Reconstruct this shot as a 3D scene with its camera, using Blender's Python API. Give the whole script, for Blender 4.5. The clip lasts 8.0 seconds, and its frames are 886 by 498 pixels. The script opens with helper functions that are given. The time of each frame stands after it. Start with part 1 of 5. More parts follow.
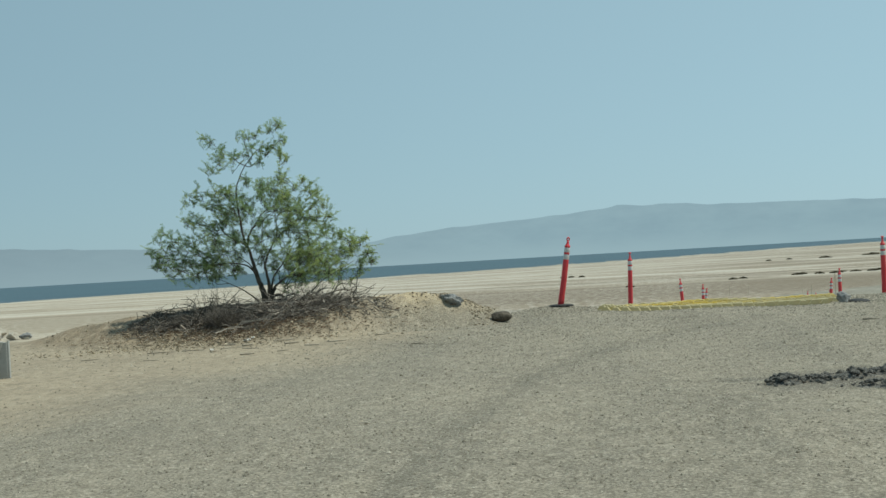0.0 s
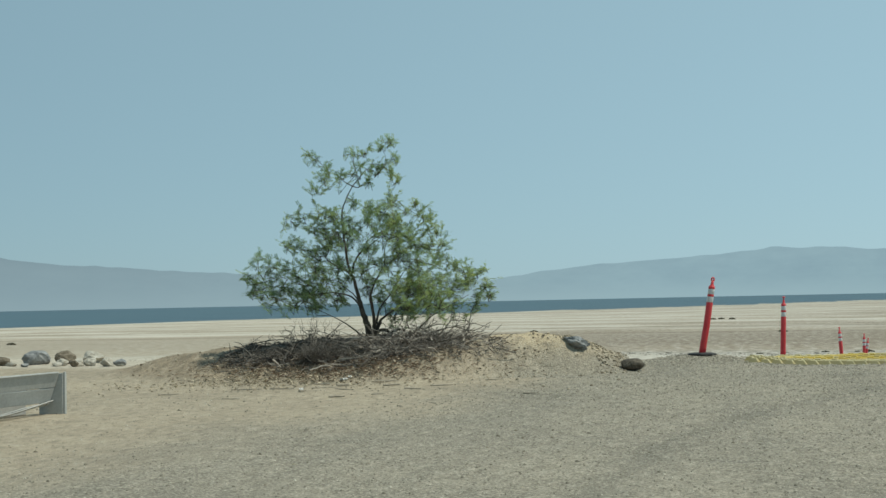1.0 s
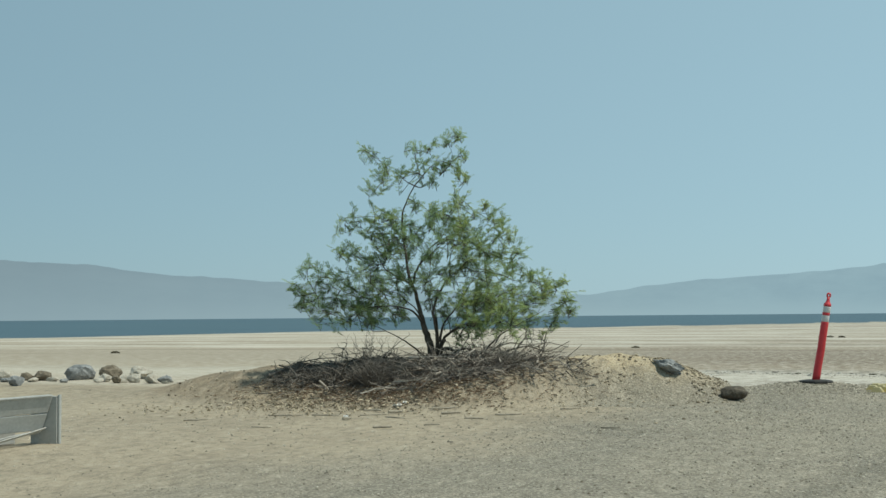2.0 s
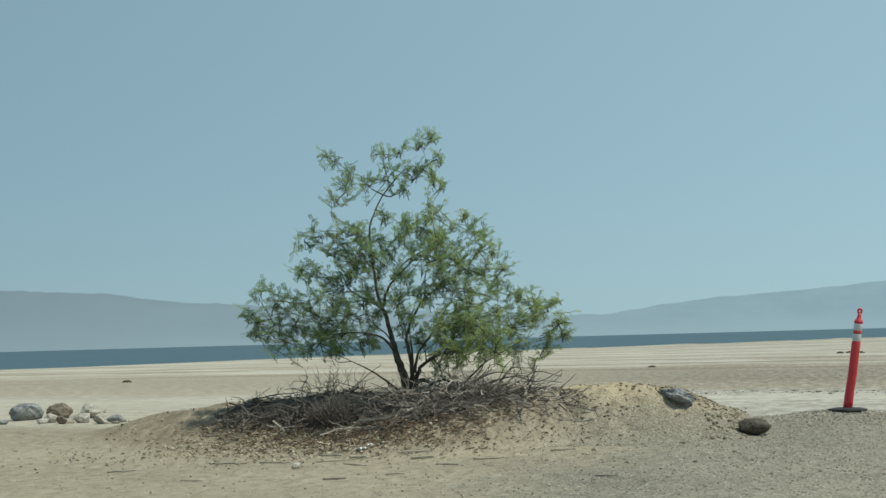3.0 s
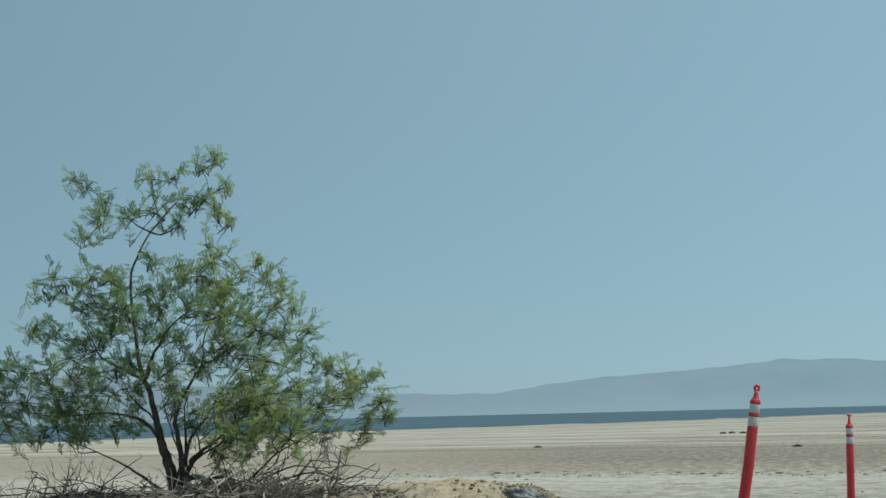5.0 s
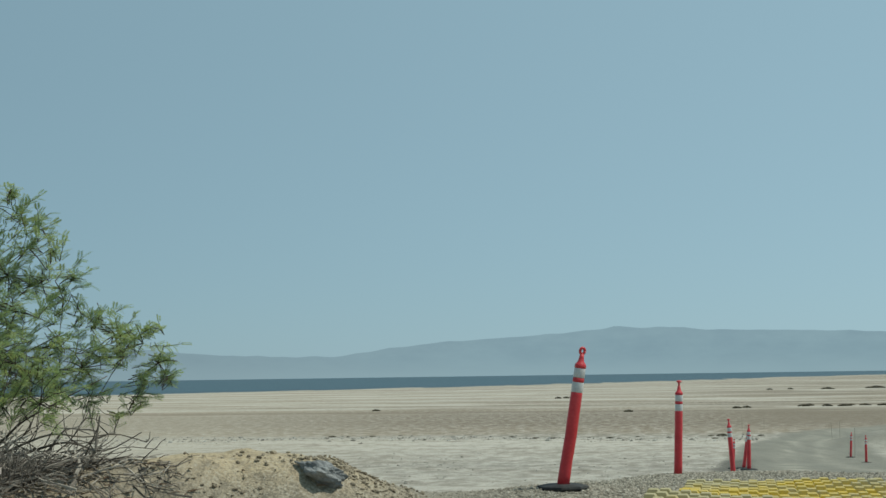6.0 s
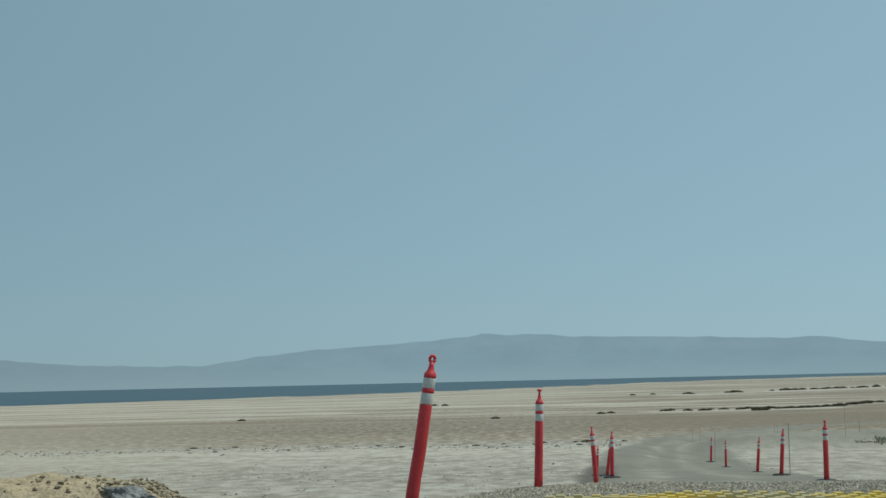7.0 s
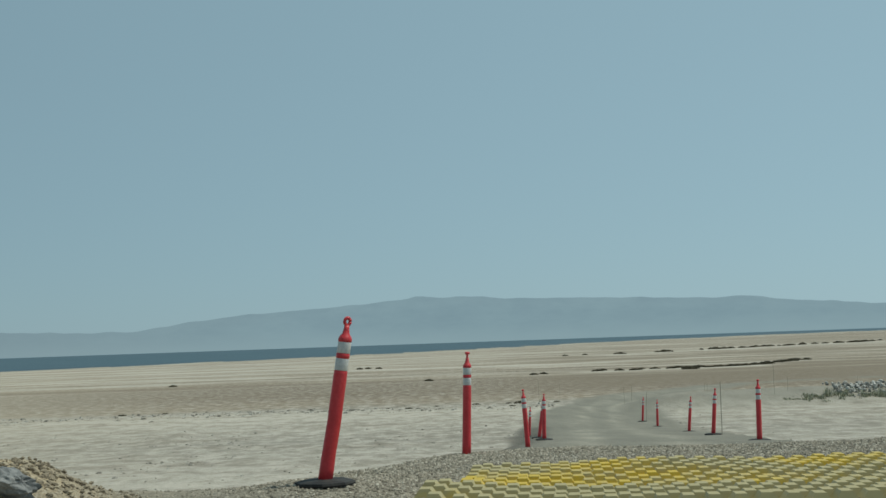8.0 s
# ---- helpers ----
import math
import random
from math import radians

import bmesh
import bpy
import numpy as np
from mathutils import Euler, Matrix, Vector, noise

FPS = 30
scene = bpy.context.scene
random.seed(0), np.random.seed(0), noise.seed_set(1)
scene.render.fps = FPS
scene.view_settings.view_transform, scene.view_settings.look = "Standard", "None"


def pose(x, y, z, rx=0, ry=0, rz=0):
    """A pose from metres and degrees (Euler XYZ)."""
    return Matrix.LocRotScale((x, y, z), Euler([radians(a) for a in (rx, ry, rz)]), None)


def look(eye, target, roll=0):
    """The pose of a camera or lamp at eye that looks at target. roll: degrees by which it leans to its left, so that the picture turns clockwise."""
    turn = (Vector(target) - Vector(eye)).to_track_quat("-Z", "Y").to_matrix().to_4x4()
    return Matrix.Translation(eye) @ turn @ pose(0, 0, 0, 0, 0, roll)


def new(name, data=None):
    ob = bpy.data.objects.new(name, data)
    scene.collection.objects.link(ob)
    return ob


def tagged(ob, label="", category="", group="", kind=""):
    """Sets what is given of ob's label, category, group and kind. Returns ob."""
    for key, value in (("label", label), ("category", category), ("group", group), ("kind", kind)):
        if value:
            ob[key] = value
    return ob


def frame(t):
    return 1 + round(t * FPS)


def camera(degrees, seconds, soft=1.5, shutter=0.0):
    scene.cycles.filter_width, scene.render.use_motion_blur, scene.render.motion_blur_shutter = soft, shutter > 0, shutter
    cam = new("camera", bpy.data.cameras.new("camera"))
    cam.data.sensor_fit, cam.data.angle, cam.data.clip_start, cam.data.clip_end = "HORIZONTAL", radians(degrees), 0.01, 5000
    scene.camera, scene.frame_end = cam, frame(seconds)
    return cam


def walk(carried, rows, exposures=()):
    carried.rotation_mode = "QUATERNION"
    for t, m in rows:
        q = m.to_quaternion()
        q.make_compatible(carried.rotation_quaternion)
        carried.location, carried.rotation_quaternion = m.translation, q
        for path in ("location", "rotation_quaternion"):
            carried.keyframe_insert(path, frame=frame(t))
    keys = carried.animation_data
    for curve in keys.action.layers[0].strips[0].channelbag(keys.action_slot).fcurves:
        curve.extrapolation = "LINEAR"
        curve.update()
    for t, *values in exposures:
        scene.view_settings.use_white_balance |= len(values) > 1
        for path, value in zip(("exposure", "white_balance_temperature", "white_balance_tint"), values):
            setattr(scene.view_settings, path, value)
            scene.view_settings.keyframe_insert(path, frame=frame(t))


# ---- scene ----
cam = camera(39.6, 8.0)
PATH = [
    (0, (0.251, -2.601, 0.81), (-0.032, -0.621, 0.829), -3.3),
    (0.2, (0.283, -2.192, 0.813), (0.006, -0.211, 0.833), -3.5),
    (0.3, (0.295, -1.990, 0.814), (0.017, -0.011, 0.859), -3.5),
    (0.5, (0.307, -1.598, 0.817), (-0.037, 0.371, 0.893), -2.7),
    (0.7, (0.298, -1.220, 0.820), (-0.134, 0.730, 0.910), -1.7),
    (0.9, (0.277, -0.850, 0.823), (-0.205, 1.089, 0.910), -1.2),
    (1, (0.263, -0.663, 0.825), (-0.252, 1.268, 0.908), -1.2),
    (1.2, (0.231, -0.277, 0.829), (-0.303, 1.649, 0.913), -0.8),
    (1.5, (0.177, 0.315, 0.834), (-0.439, 2.216, 0.927), -0.6),
    (1.7, (0.136, 0.716, 0.835), (-0.505, 2.609, 0.922), -0.0),
    (2, (0.086, 1.295, 0.841), (-0.586, 3.176, 0.948), -0.5),
    (2.2, (0.064, 1.658, 0.853), (-0.615, 3.534, 0.993), -1.1),
    (3.3, (-0.211, 3.667, 0.874), (-0.903, 5.538, 1.018), -1.6),
    (3.5, (-0.253, 3.983, 0.871), (-0.92, 5.863, 1.013), -1.8),
    (3.8, (-0.278, 4.363, 0.876), (-0.886, 6.260, 1.052), -1.5),
    (4, (-0.283, 4.6, 0.88), (-0.876, 6.494, 1.127), -2.2),
    (4.2, (-0.297, 4.879, 0.883), (-0.912, 6.762, 1.157), -1.8),
    (5.3, (-0.354, 6.513, 0.882), (-0.816, 8.44, 1.148), -0.8),
    (5.5, (-0.321, 6.763, 0.877), (-0.744, 8.699, 1.15), -0.3),
    (5.8, (-0.300, 7.125, 0.871), (-0.616, 9.086, 1.112), -0.3),
    (6, (-0.297, 7.348, 0.87), (-0.568, 9.319, 1.073), -0.8),
    (6.3, (-0.281, 7.641, 0.871), (-0.489, 9.618, 1.089), -0.8),
    (6.5, (-0.26, 7.816, 0.873), (-0.452, 9.798, 1.066), -0.9),
    (6.8, (-0.216, 8.058, 0.882), (-0.305, 10.046, 1.077), -0.8),
    (7, (-0.186, 8.213, 0.885), (-0.245, 10.201, 1.097), -1.3),
    (7.3, (-0.151, 8.440, 0.883), (-0.171, 10.431, 1.077), -1.4),
    (7.5, (-0.133, 8.584, 0.882), (-0.103, 10.577, 1.047), -1.5),
    (7.7, (-0.116, 8.718, 0.883), (-0.080, 10.710, 1.053), -1.5),
    (8, (-0.09, 8.908, 0.888), (-0.042, 10.902, 1.037), -2.0),
]
walk(cam, [(t, look(eye, aim, roll)) for t, eye, aim, roll in PATH], [(0, -0.04, 6500, 3), (0.5, -0.16, 6460, 3), (1.0, -0.02, 6500, 3), (2.2, 0.02, 6500, 3), (3.5, -0.14, 6440, 3), (4.0, -0.22, 6180, 3), (5.5, -0.22, 6250, 3), (6.0, -0.24, 6400, 3), (7.0, -0.38, 6300, 3), (7.5, -0.40, 6480, 3), (8, -0.38, 6500, 3)])

# ---- world and sun ----
SUN_FROM = Vector((0.64, 0.05, 1.2)).normalized()
world = bpy.data.worlds.new("world")
scene.world = world
world.use_nodes = True
wt = world.node_tree
sky = wt.nodes.new("ShaderNodeTexSky")
sky.sky_type, sky.sun_disc = "NISHITA", False
sky.sun_elevation = math.asin(SUN_FROM.z)
sky.sun_rotation = math.atan2(SUN_FROM.x, SUN_FROM.y)
sky.air_density, sky.dust_density, sky.ozone_density = 1.0, 0.3, 4.0
haze = wt.nodes.new("ShaderNodeMix")
haze.data_type = "RGBA"
haze.inputs[0].default_value = 0.86
# bright hazy air, lighter towards the sun's side
toward = wt.nodes.new("ShaderNodeVectorMath")
toward.operation = "DOT_PRODUCT"
toward.inputs[1].default_value = (0.95, 0.3, 0.0)
wt.links.new(wt.nodes.new("ShaderNodeTexCoord").outputs["Generated"], toward.inputs[0])
air = wt.nodes.new("ShaderNodeValToRGB")
air.color_ramp.elements[0].position, air.color_ramp.elements[0].color = 0.0, (0.243, 0.370, 0.446, 1)
air.color_ramp.elements[1].position, air.color_ramp.elements[1].color = 1.0, (0.412, 0.594, 0.700, 1)
spread_out = wt.nodes.new("ShaderNodeMath")
spread_out.operation = "MULTIPLY_ADD"
spread_out.inputs[1].default_value, spread_out.inputs[2].default_value = 0.8, 0.35
wt.links.new(toward.outputs["Value"], spread_out.inputs[0])
wt.links.new(spread_out.outputs[0], air.inputs[0])
lift = wt.nodes.new("ShaderNodeVectorMath")
lift.operation = "SCALE"
wt.links.new(air.outputs[0], lift.inputs[0])
# the air is thicker and paler low over the lake
up = wt.nodes.new("ShaderNodeSeparateXYZ")
wt.links.new(toward.inputs[0].links[0].from_socket, up.inputs[0])
low = wt.nodes.new("ShaderNodeMapRange")
low.interpolation_type = "SMOOTHSTEP"
low.inputs[1].default_value, low.inputs[2].default_value, low.inputs[3].default_value, low.inputs[4].default_value = 0.0, 0.28, 11.05, 10.42
wt.links.new(up.outputs[2], low.inputs[0])
wt.links.new(low.outputs[0], lift.inputs["Scale"])
wt.links.new(lift.outputs[0], haze.inputs[7])
wt.links.new(sky.outputs[0], haze.inputs[6])
wt.links.new(haze.outputs[2], wt.nodes["Background"].inputs[0])
wt.nodes["Background"].inputs[1].default_value = 0.1
sun = new("sun", bpy.data.lights.new("sun", "SUN"))
sun.data.energy, sun.data.angle, sun.data.color = 3.55, radians(0.5), (1.0, 0.95, 0.86)
sun.matrix_world = look(SUN_FROM * 50, (0, 0, 0))


# ---- materials ----
def nodes_of(m):
    m.use_nodes = True
    return m.node_tree, m.node_tree.nodes["Principled BSDF"]


def node(nt, kind, **values):
    n = nt.nodes.new(kind)
    for key, value in values.items():
        n.inputs[key.replace("_", " ")].default_value = value
    return n


def noise_of(nt, vec, scale, detail=6, rough=0.6, stretch=None):
    if stretch:
        mp = node(nt, "ShaderNodeMapping", Scale=stretch)
        nt.links.new(vec, mp.inputs[0])
        vec = mp.outputs[0]
    n = node(nt, "ShaderNodeTexNoise", Scale=scale, Detail=detail, Roughness=rough)
    nt.links.new(vec, n.inputs["Vector"])
    return n.outputs["Fac"]


def ramp_of(nt, fac, stops):
    r = nt.nodes.new("ShaderNodeValToRGB")
    while len(r.color_ramp.elements) < len(stops):
        r.color_ramp.elements.new(0.5)
    for el, (p, c) in zip(r.color_ramp.elements, stops):
        el.position, el.color = p, (*c, 1) if len(c) == 3 else c
    nt.links.new(fac, r.inputs[0])
    return r.outputs[0]


def mix_of(nt, fac, a, b):
    m = nt.nodes.new("ShaderNodeMix")
    m.data_type = "RGBA"
    for socket, v in ((m.inputs[0], fac), (m.inputs[6], a), (m.inputs[7], b)):
        if isinstance(v, (tuple, float, int)):
            socket.default_value = (*v, 1) if isinstance(v, tuple) else v
        else:
            nt.links.new(v, socket)
    return m.outputs[2]


def math_of(nt, op, a, b=0.0, clamp=False):
    m = nt.nodes.new("ShaderNodeMath")
    m.operation, m.use_clamp = op, clamp
    for socket, v in ((m.inputs[0], a), (m.inputs[1], b)):
        if isinstance(v, (float, int)):
            socket.default_value = v
        else:
            nt.links.new(v, socket)
    return m.outputs[0]


def bump_of(nt, height, strength, distance, normal=None):
    b = node(nt, "ShaderNodeBump", Strength=strength, Distance=distance)
    nt.links.new(height, b.inputs["Height"])
    if normal:
        nt.links.new(normal, b.inputs["Normal"])
    return b.outputs[0]


def surface(name, dark, mid, light, coarse, fine, rough=0.85, bump=0.4, depth=0.01, island=0.0, specular=0.3):
    """A worn surface: colour that wanders at two scales, fine relief; island: how far loose pieces differ."""
    m = bpy.data.materials.new(name)
    nt, bsdf = nodes_of(m)
    vec = nt.nodes.new("ShaderNodeTexCoord").outputs["Object"]
    a, b = noise_of(nt, vec, coarse), noise_of(nt, vec, fine)
    fac = math_of(nt, "ADD", math_of(nt, "MULTIPLY", a, 0.6), math_of(nt, "MULTIPLY", b, 0.4))
    if island:
        rnd = nt.nodes.new("ShaderNodeNewGeometry").outputs["Random Per Island"]
        fac = math_of(nt, "ADD", math_of(nt, "MULTIPLY", fac, 1 - island), math_of(nt, "MULTIPLY", rnd, island))
    lo, hi = (0.32, 0.68) if not island else (0.15, 0.85)
    nt.links.new(ramp_of(nt, fac, [(lo, dark), (0.5, mid), (hi, light)]), bsdf.inputs["Base Color"])
    bsdf.inputs["Roughness"].default_value = rough
    bsdf.inputs["Specular IOR Level"].default_value = specular
    nt.links.new(bump_of(nt, b, bump, depth), bsdf.inputs["Normal"])
    m.diffuse_color = (*mid, 1)
    return m


def ground_material():
    m = bpy.data.materials.new("ground_sand_and_gravel")
    nt, bsdf = nodes_of(m)
    pos = nt.nodes.new("ShaderNodeTexCoord").outputs["Object"]

    def attr(name):
        n = nt.nodes.new("ShaderNodeAttribute")
        n.attribute_name = name
        return n.outputs["Fac"]

    sep = nt.nodes.new("ShaderNodeSeparateXYZ")
    nt.links.new(pos, sep.inputs[0])
    # beach bands follow the shore: logarithm of the way to the water, bent by noise
    wander = noise_of(nt, pos, 1.0, 5, 0.62, (0.006, 0.012, 0.0))
    streak = noise_of(nt, pos, 1.0, 8, 0.7, (0.05, 0.16, 0.0))
    y = math_of(nt, "MAXIMUM", sep.outputs[1], 1.0)
    q = math_of(nt, "LOGARITHM", y, 10.0)
    q = math_of(nt, "ADD", q, math_of(nt, "MULTIPLY", math_of(nt, "SUBTRACT", wander, 0.5), 0.12))
    q = math_of(nt, "ADD", q, math_of(nt, "MULTIPLY", math_of(nt, "SUBTRACT", streak, 0.5), 0.035))
    ripple = noise_of(nt, pos, 1.0, 7, 0.68, (0.018, 0.045, 0.0))
    q = math_of(nt, "ADD", q, math_of(nt, "MULTIPLY", math_of(nt, "SUBTRACT", ripple, 0.5), 0.085))
    q = math_of(nt, "DIVIDE", math_of(nt, "SUBTRACT", q, 1.3), 1.5)
    white, pale, tan, brown = (0.50, 0.465, 0.393), (0.312, 0.293, 0.250), (0.262, 0.214, 0.153), (0.172, 0.136, 0.095)
    beach = ramp_of(nt, q, [(0.0, pale), (0.12, white), (0.30, pale), (0.42, white), (0.455, pale), (0.48, tan), (0.55, brown), (0.69, brown), (0.72, tan),
                            (0.735, white), (0.75, brown), (0.79, tan), (0.81, white), (0.825, tan), (0.855, white), (0.87, tan), (0.89, white), (0.905, tan), (0.93, white), (0.95, tan), (0.972, white), (0.985, tan), (1.0, (0.35, 0.31, 0.245))])
    crust = noise_of(nt, pos, 1.0, 9, 0.72, (0.12, 0.30, 0.0))
    beach = mix_of(nt, math_of(nt, "MULTIPLY", ramp_of(nt, crust, [(0.46, (0, 0, 0)), (0.60, (1, 1, 1))]), 0.5), beach, (0.22, 0.190, 0.147))
    flake = noise_of(nt, pos, 1.0, 9, 0.75, (1.1, 0.55, 0.0))
    beach = mix_of(nt, math_of(nt, "MULTIPLY", ramp_of(nt, flake, [(0.49, (0, 0, 0)), (0.57, (1, 1, 1))]), 0.6), beach, (0.55, 0.51, 0.44))
    beach = mix_of(nt, math_of(nt, "MULTIPLY", ramp_of(nt, flake, [(0.38, (1, 1, 1)), (0.48, (0, 0, 0))]), 0.5), beach, (0.165, 0.142, 0.11))
    grit = noise_of(nt, pos, 9.0, 8, 0.7)
    patch = noise_of(nt, pos, 0.45, 5, 0.6)
    sandc = mix_of(nt, ramp_of(nt, patch, [(0.35, (0, 0, 0)), (0.65, (1, 1, 1))]), (0.382, 0.323, 0.234), (0.298, 0.252, 0.184))
    gravelc = mix_of(nt, ramp_of(nt, patch, [(0.35, (0, 0, 0)), (0.65, (1, 1, 1))]), (0.308, 0.276, 0.211), (0.240, 0.217, 0.170))
    trail = noise_of(nt, pos, 1.0, 4, 0.55, (1.1, 0.16, 0.0))
    gravelc = mix_of(nt, math_of(nt, "MULTIPLY", ramp_of(nt, trail, [(0.48, (0, 0, 0)), (0.62, (1, 1, 1))]), 0.4), gravelc, (0.165, 0.155, 0.125))
    moundc = mix_of(nt, ramp_of(nt, noise_of(nt, pos, 2.6, 7, 0.7), [(0.38, (0, 0, 0)), (0.62, (1, 1, 1))]), (0.305, 0.245, 0.168), (0.205, 0.164, 0.114))
    roadc = mix_of(nt, trail, (0.29, 0.278, 0.23), (0.16, 0.157, 0.133))
    cream = mix_of(nt, flake, (0.31, 0.262, 0.185), (0.55, 0.495, 0.395))
    beach = mix_of(nt, math_of(nt, "MULTIPLY", attr("cream"), 0.45), beach, cream)
    salt = noise_of(nt, pos, 1.0, 6, 0.62, (0.010, 0.075, 0.0))
    shoreward = ramp_of(nt, q, [(0.66, (0, 0, 0)), (0.76, (1, 1, 1)), (1.0, (1, 1, 1))])
    salt = math_of(nt, "MULTIPLY", ramp_of(nt, salt, [(0.52, (0, 0, 0)), (0.58, (1, 1, 1))]), shoreward)
    damp = noise_of(nt, pos, 1.0, 6, 0.6, (0.008, 0.06, 0.3))
    beach = mix_of(nt, math_of(nt, "MULTIPLY", math_of(nt, "MULTIPLY", ramp_of(nt, damp, [(0.54, (0, 0, 0)), (0.60, (1, 1, 1))]), ramp_of(nt, q, [(0.46, (0, 0, 0)), (0.52, (1, 1, 1))])), 0.55), beach, (0.200, 0.160, 0.112))
    dun = mix_of(nt, streak, (0.140, 0.112, 0.080), (0.265, 0.222, 0.163))
    beach = mix_of(nt, math_of(nt, "MULTIPLY", attr("dun"), 0.82), beach, dun)
    beach = mix_of(nt, math_of(nt, "MULTIPLY", salt, 0.7), beach, (0.56, 0.52, 0.44))
    beach = mix_of(nt, math_of(nt, "MULTIPLY", attr("strip"), 0.8), beach, (0.56, 0.52, 0.44))
    sandc = mix_of(nt, attr("strip"), sandc, (0.54, 0.49, 0.405))
    col = mix_of(nt, attr("yard"), beach, sandc)
    col = mix_of(nt, attr("gravel"), col, gravelc)
    roadc = mix_of(nt, math_of(nt, "MULTIPLY", math_of(nt, "MULTIPLY", attr("rut"), ramp_of(nt, trail, [(0.40, (1, 1, 1)), (0.58, (0.25, 0.25, 0.25))])), 0.9), roadc, (0.40, 0.375, 0.305))
    col = mix_of(nt, attr("road"), col, roadc)
    col = mix_of(nt, attr("mound"), col, moundc)
    col = mix_of(nt, attr("sandy"), col, (0.50, 0.398, 0.250))
    col = mix_of(nt, math_of(nt, "MULTIPLY", attr("track"), 0.7), col, (0.13, 0.122, 0.098))
    # asphalt stains, and the road embankment's shade put into the colour
    col = mix_of(nt, attr("stain_and_shade"), col, (0.09, 0.085, 0.075))
    col = mix_of(nt, math_of(nt, "MULTIPLY", ramp_of(nt, grit, [(0.36, (1, 1, 1)), (0.5, (0, 0, 0))]), 0.4), col, (0.17, 0.145, 0.11))
    mottle = noise_of(nt, pos, 1.0, 7, 0.72, (10.0, 5.0, 0.0))
    col = mix_of(nt, math_of(nt, "MULTIPLY", ramp_of(nt, mottle, [(0.37, (1, 1, 1)), (0.48, (0, 0, 0))]), math_of(nt, "MULTIPLY", attr("yard"), 0.50)), col, (0.155, 0.138, 0.106))
    col = mix_of(nt, math_of(nt, "MULTIPLY", ramp_of(nt, mottle, [(0.52, (0, 0, 0)), (0.63, (1, 1, 1))]), math_of(nt, "MULTIPLY", attr("yard"), 0.42)), col, (0.46, 0.41, 0.32))
    fleck = noise_of(nt, pos, 48.0, 4, 0.65)
    share = math_of(nt, "ADD", 0.12, math_of(nt, "MULTIPLY", attr("gravel"), 0.45))
    col = mix_of(nt, math_of(nt, "MULTIPLY", ramp_of(nt, fleck, [(0.40, (1, 1, 1)), (0.49, (0, 0, 0))]), share), col, (0.12, 0.108, 0.085))
    col = mix_of(nt, math_of(nt, "MULTIPLY", ramp_of(nt, fleck, [(0.53, (0, 0, 0)), (0.61, (1, 1, 1))]), share), col, (0.46, 0.425, 0.35))
    nt.links.new(col, bsdf.inputs["Base Color"])
    bsdf.inputs["Roughness"].default_value = 0.95
    bsdf.inputs["Specular IOR Level"].default_value = 0.15
    n0 = bump_of(nt, noise_of(nt, pos, 0.4, 9, 0.7), 0.35, 0.4)
    n1 = bump_of(nt, noise_of(nt, pos, 2.2, 8, 0.65), 0.55, 0.10, n0)
    nt.links.new(bump_of(nt, fleck, 0.5, 0.008, bump_of(nt, grit, 0.7, 0.035, n1)), bsdf.inputs["Normal"])
    m.diffuse_color = (0.4, 0.35, 0.27, 1)
    return m


def water_material():
    m = bpy.data.materials.new("lake_water")
    nt, bsdf = nodes_of(m)
    pos = nt.nodes.new("ShaderNodeTexCoord").outputs["Object"]
    far = noise_of(nt, pos, 1.0, 5, 0.6, (0.002, 0.012, 0.0))
    nt.links.new(mix_of(nt, far, (0.040, 0.080, 0.105), (0.085, 0.135, 0.16)), bsdf.inputs["Base Color"])
    bsdf.inputs["Roughness"].default_value = 0.55
    bsdf.inputs["Specular IOR Level"].default_value = 0.15
    nt.links.new(bump_of(nt, noise_of(nt, pos, 0.35, 6, 0.6), 1.0, 0.6), bsdf.inputs["Normal"])
    return m


def hill_material():
    """Far mountains; the many kilometres of bright air before them are painted in as glow."""
    m = bpy.data.materials.new("hazy_mountain")
    nt, bsdf = nodes_of(m)
    pos = nt.nodes.new("ShaderNodeTexCoord").outputs["Object"]
    f = noise_of(nt, pos, 1.0, 6, 0.6, (0.004, 0.004, 0.012))
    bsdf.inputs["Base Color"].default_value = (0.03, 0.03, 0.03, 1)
    bsdf.inputs["Roughness"].default_value = 1.0
    bsdf.inputs["Specular IOR Level"].default_value = 0.0
    high = nt.nodes.new("ShaderNodeSeparateXYZ")
    nt.links.new(pos, high.inputs[0])
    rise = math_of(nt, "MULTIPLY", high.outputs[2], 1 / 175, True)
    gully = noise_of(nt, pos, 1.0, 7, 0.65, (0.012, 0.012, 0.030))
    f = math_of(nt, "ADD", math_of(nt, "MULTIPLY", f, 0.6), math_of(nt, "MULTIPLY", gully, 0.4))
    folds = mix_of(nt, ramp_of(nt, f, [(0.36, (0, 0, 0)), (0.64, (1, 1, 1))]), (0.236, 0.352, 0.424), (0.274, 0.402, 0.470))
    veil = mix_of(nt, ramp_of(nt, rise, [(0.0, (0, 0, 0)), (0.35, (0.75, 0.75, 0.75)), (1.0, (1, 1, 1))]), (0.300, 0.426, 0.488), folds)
    # the painted air is brighter towards the sun's side
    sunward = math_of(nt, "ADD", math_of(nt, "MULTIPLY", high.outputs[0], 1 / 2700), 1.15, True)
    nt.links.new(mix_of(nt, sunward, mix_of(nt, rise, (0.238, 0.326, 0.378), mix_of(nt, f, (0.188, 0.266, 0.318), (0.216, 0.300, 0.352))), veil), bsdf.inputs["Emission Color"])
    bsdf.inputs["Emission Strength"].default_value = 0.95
    return m


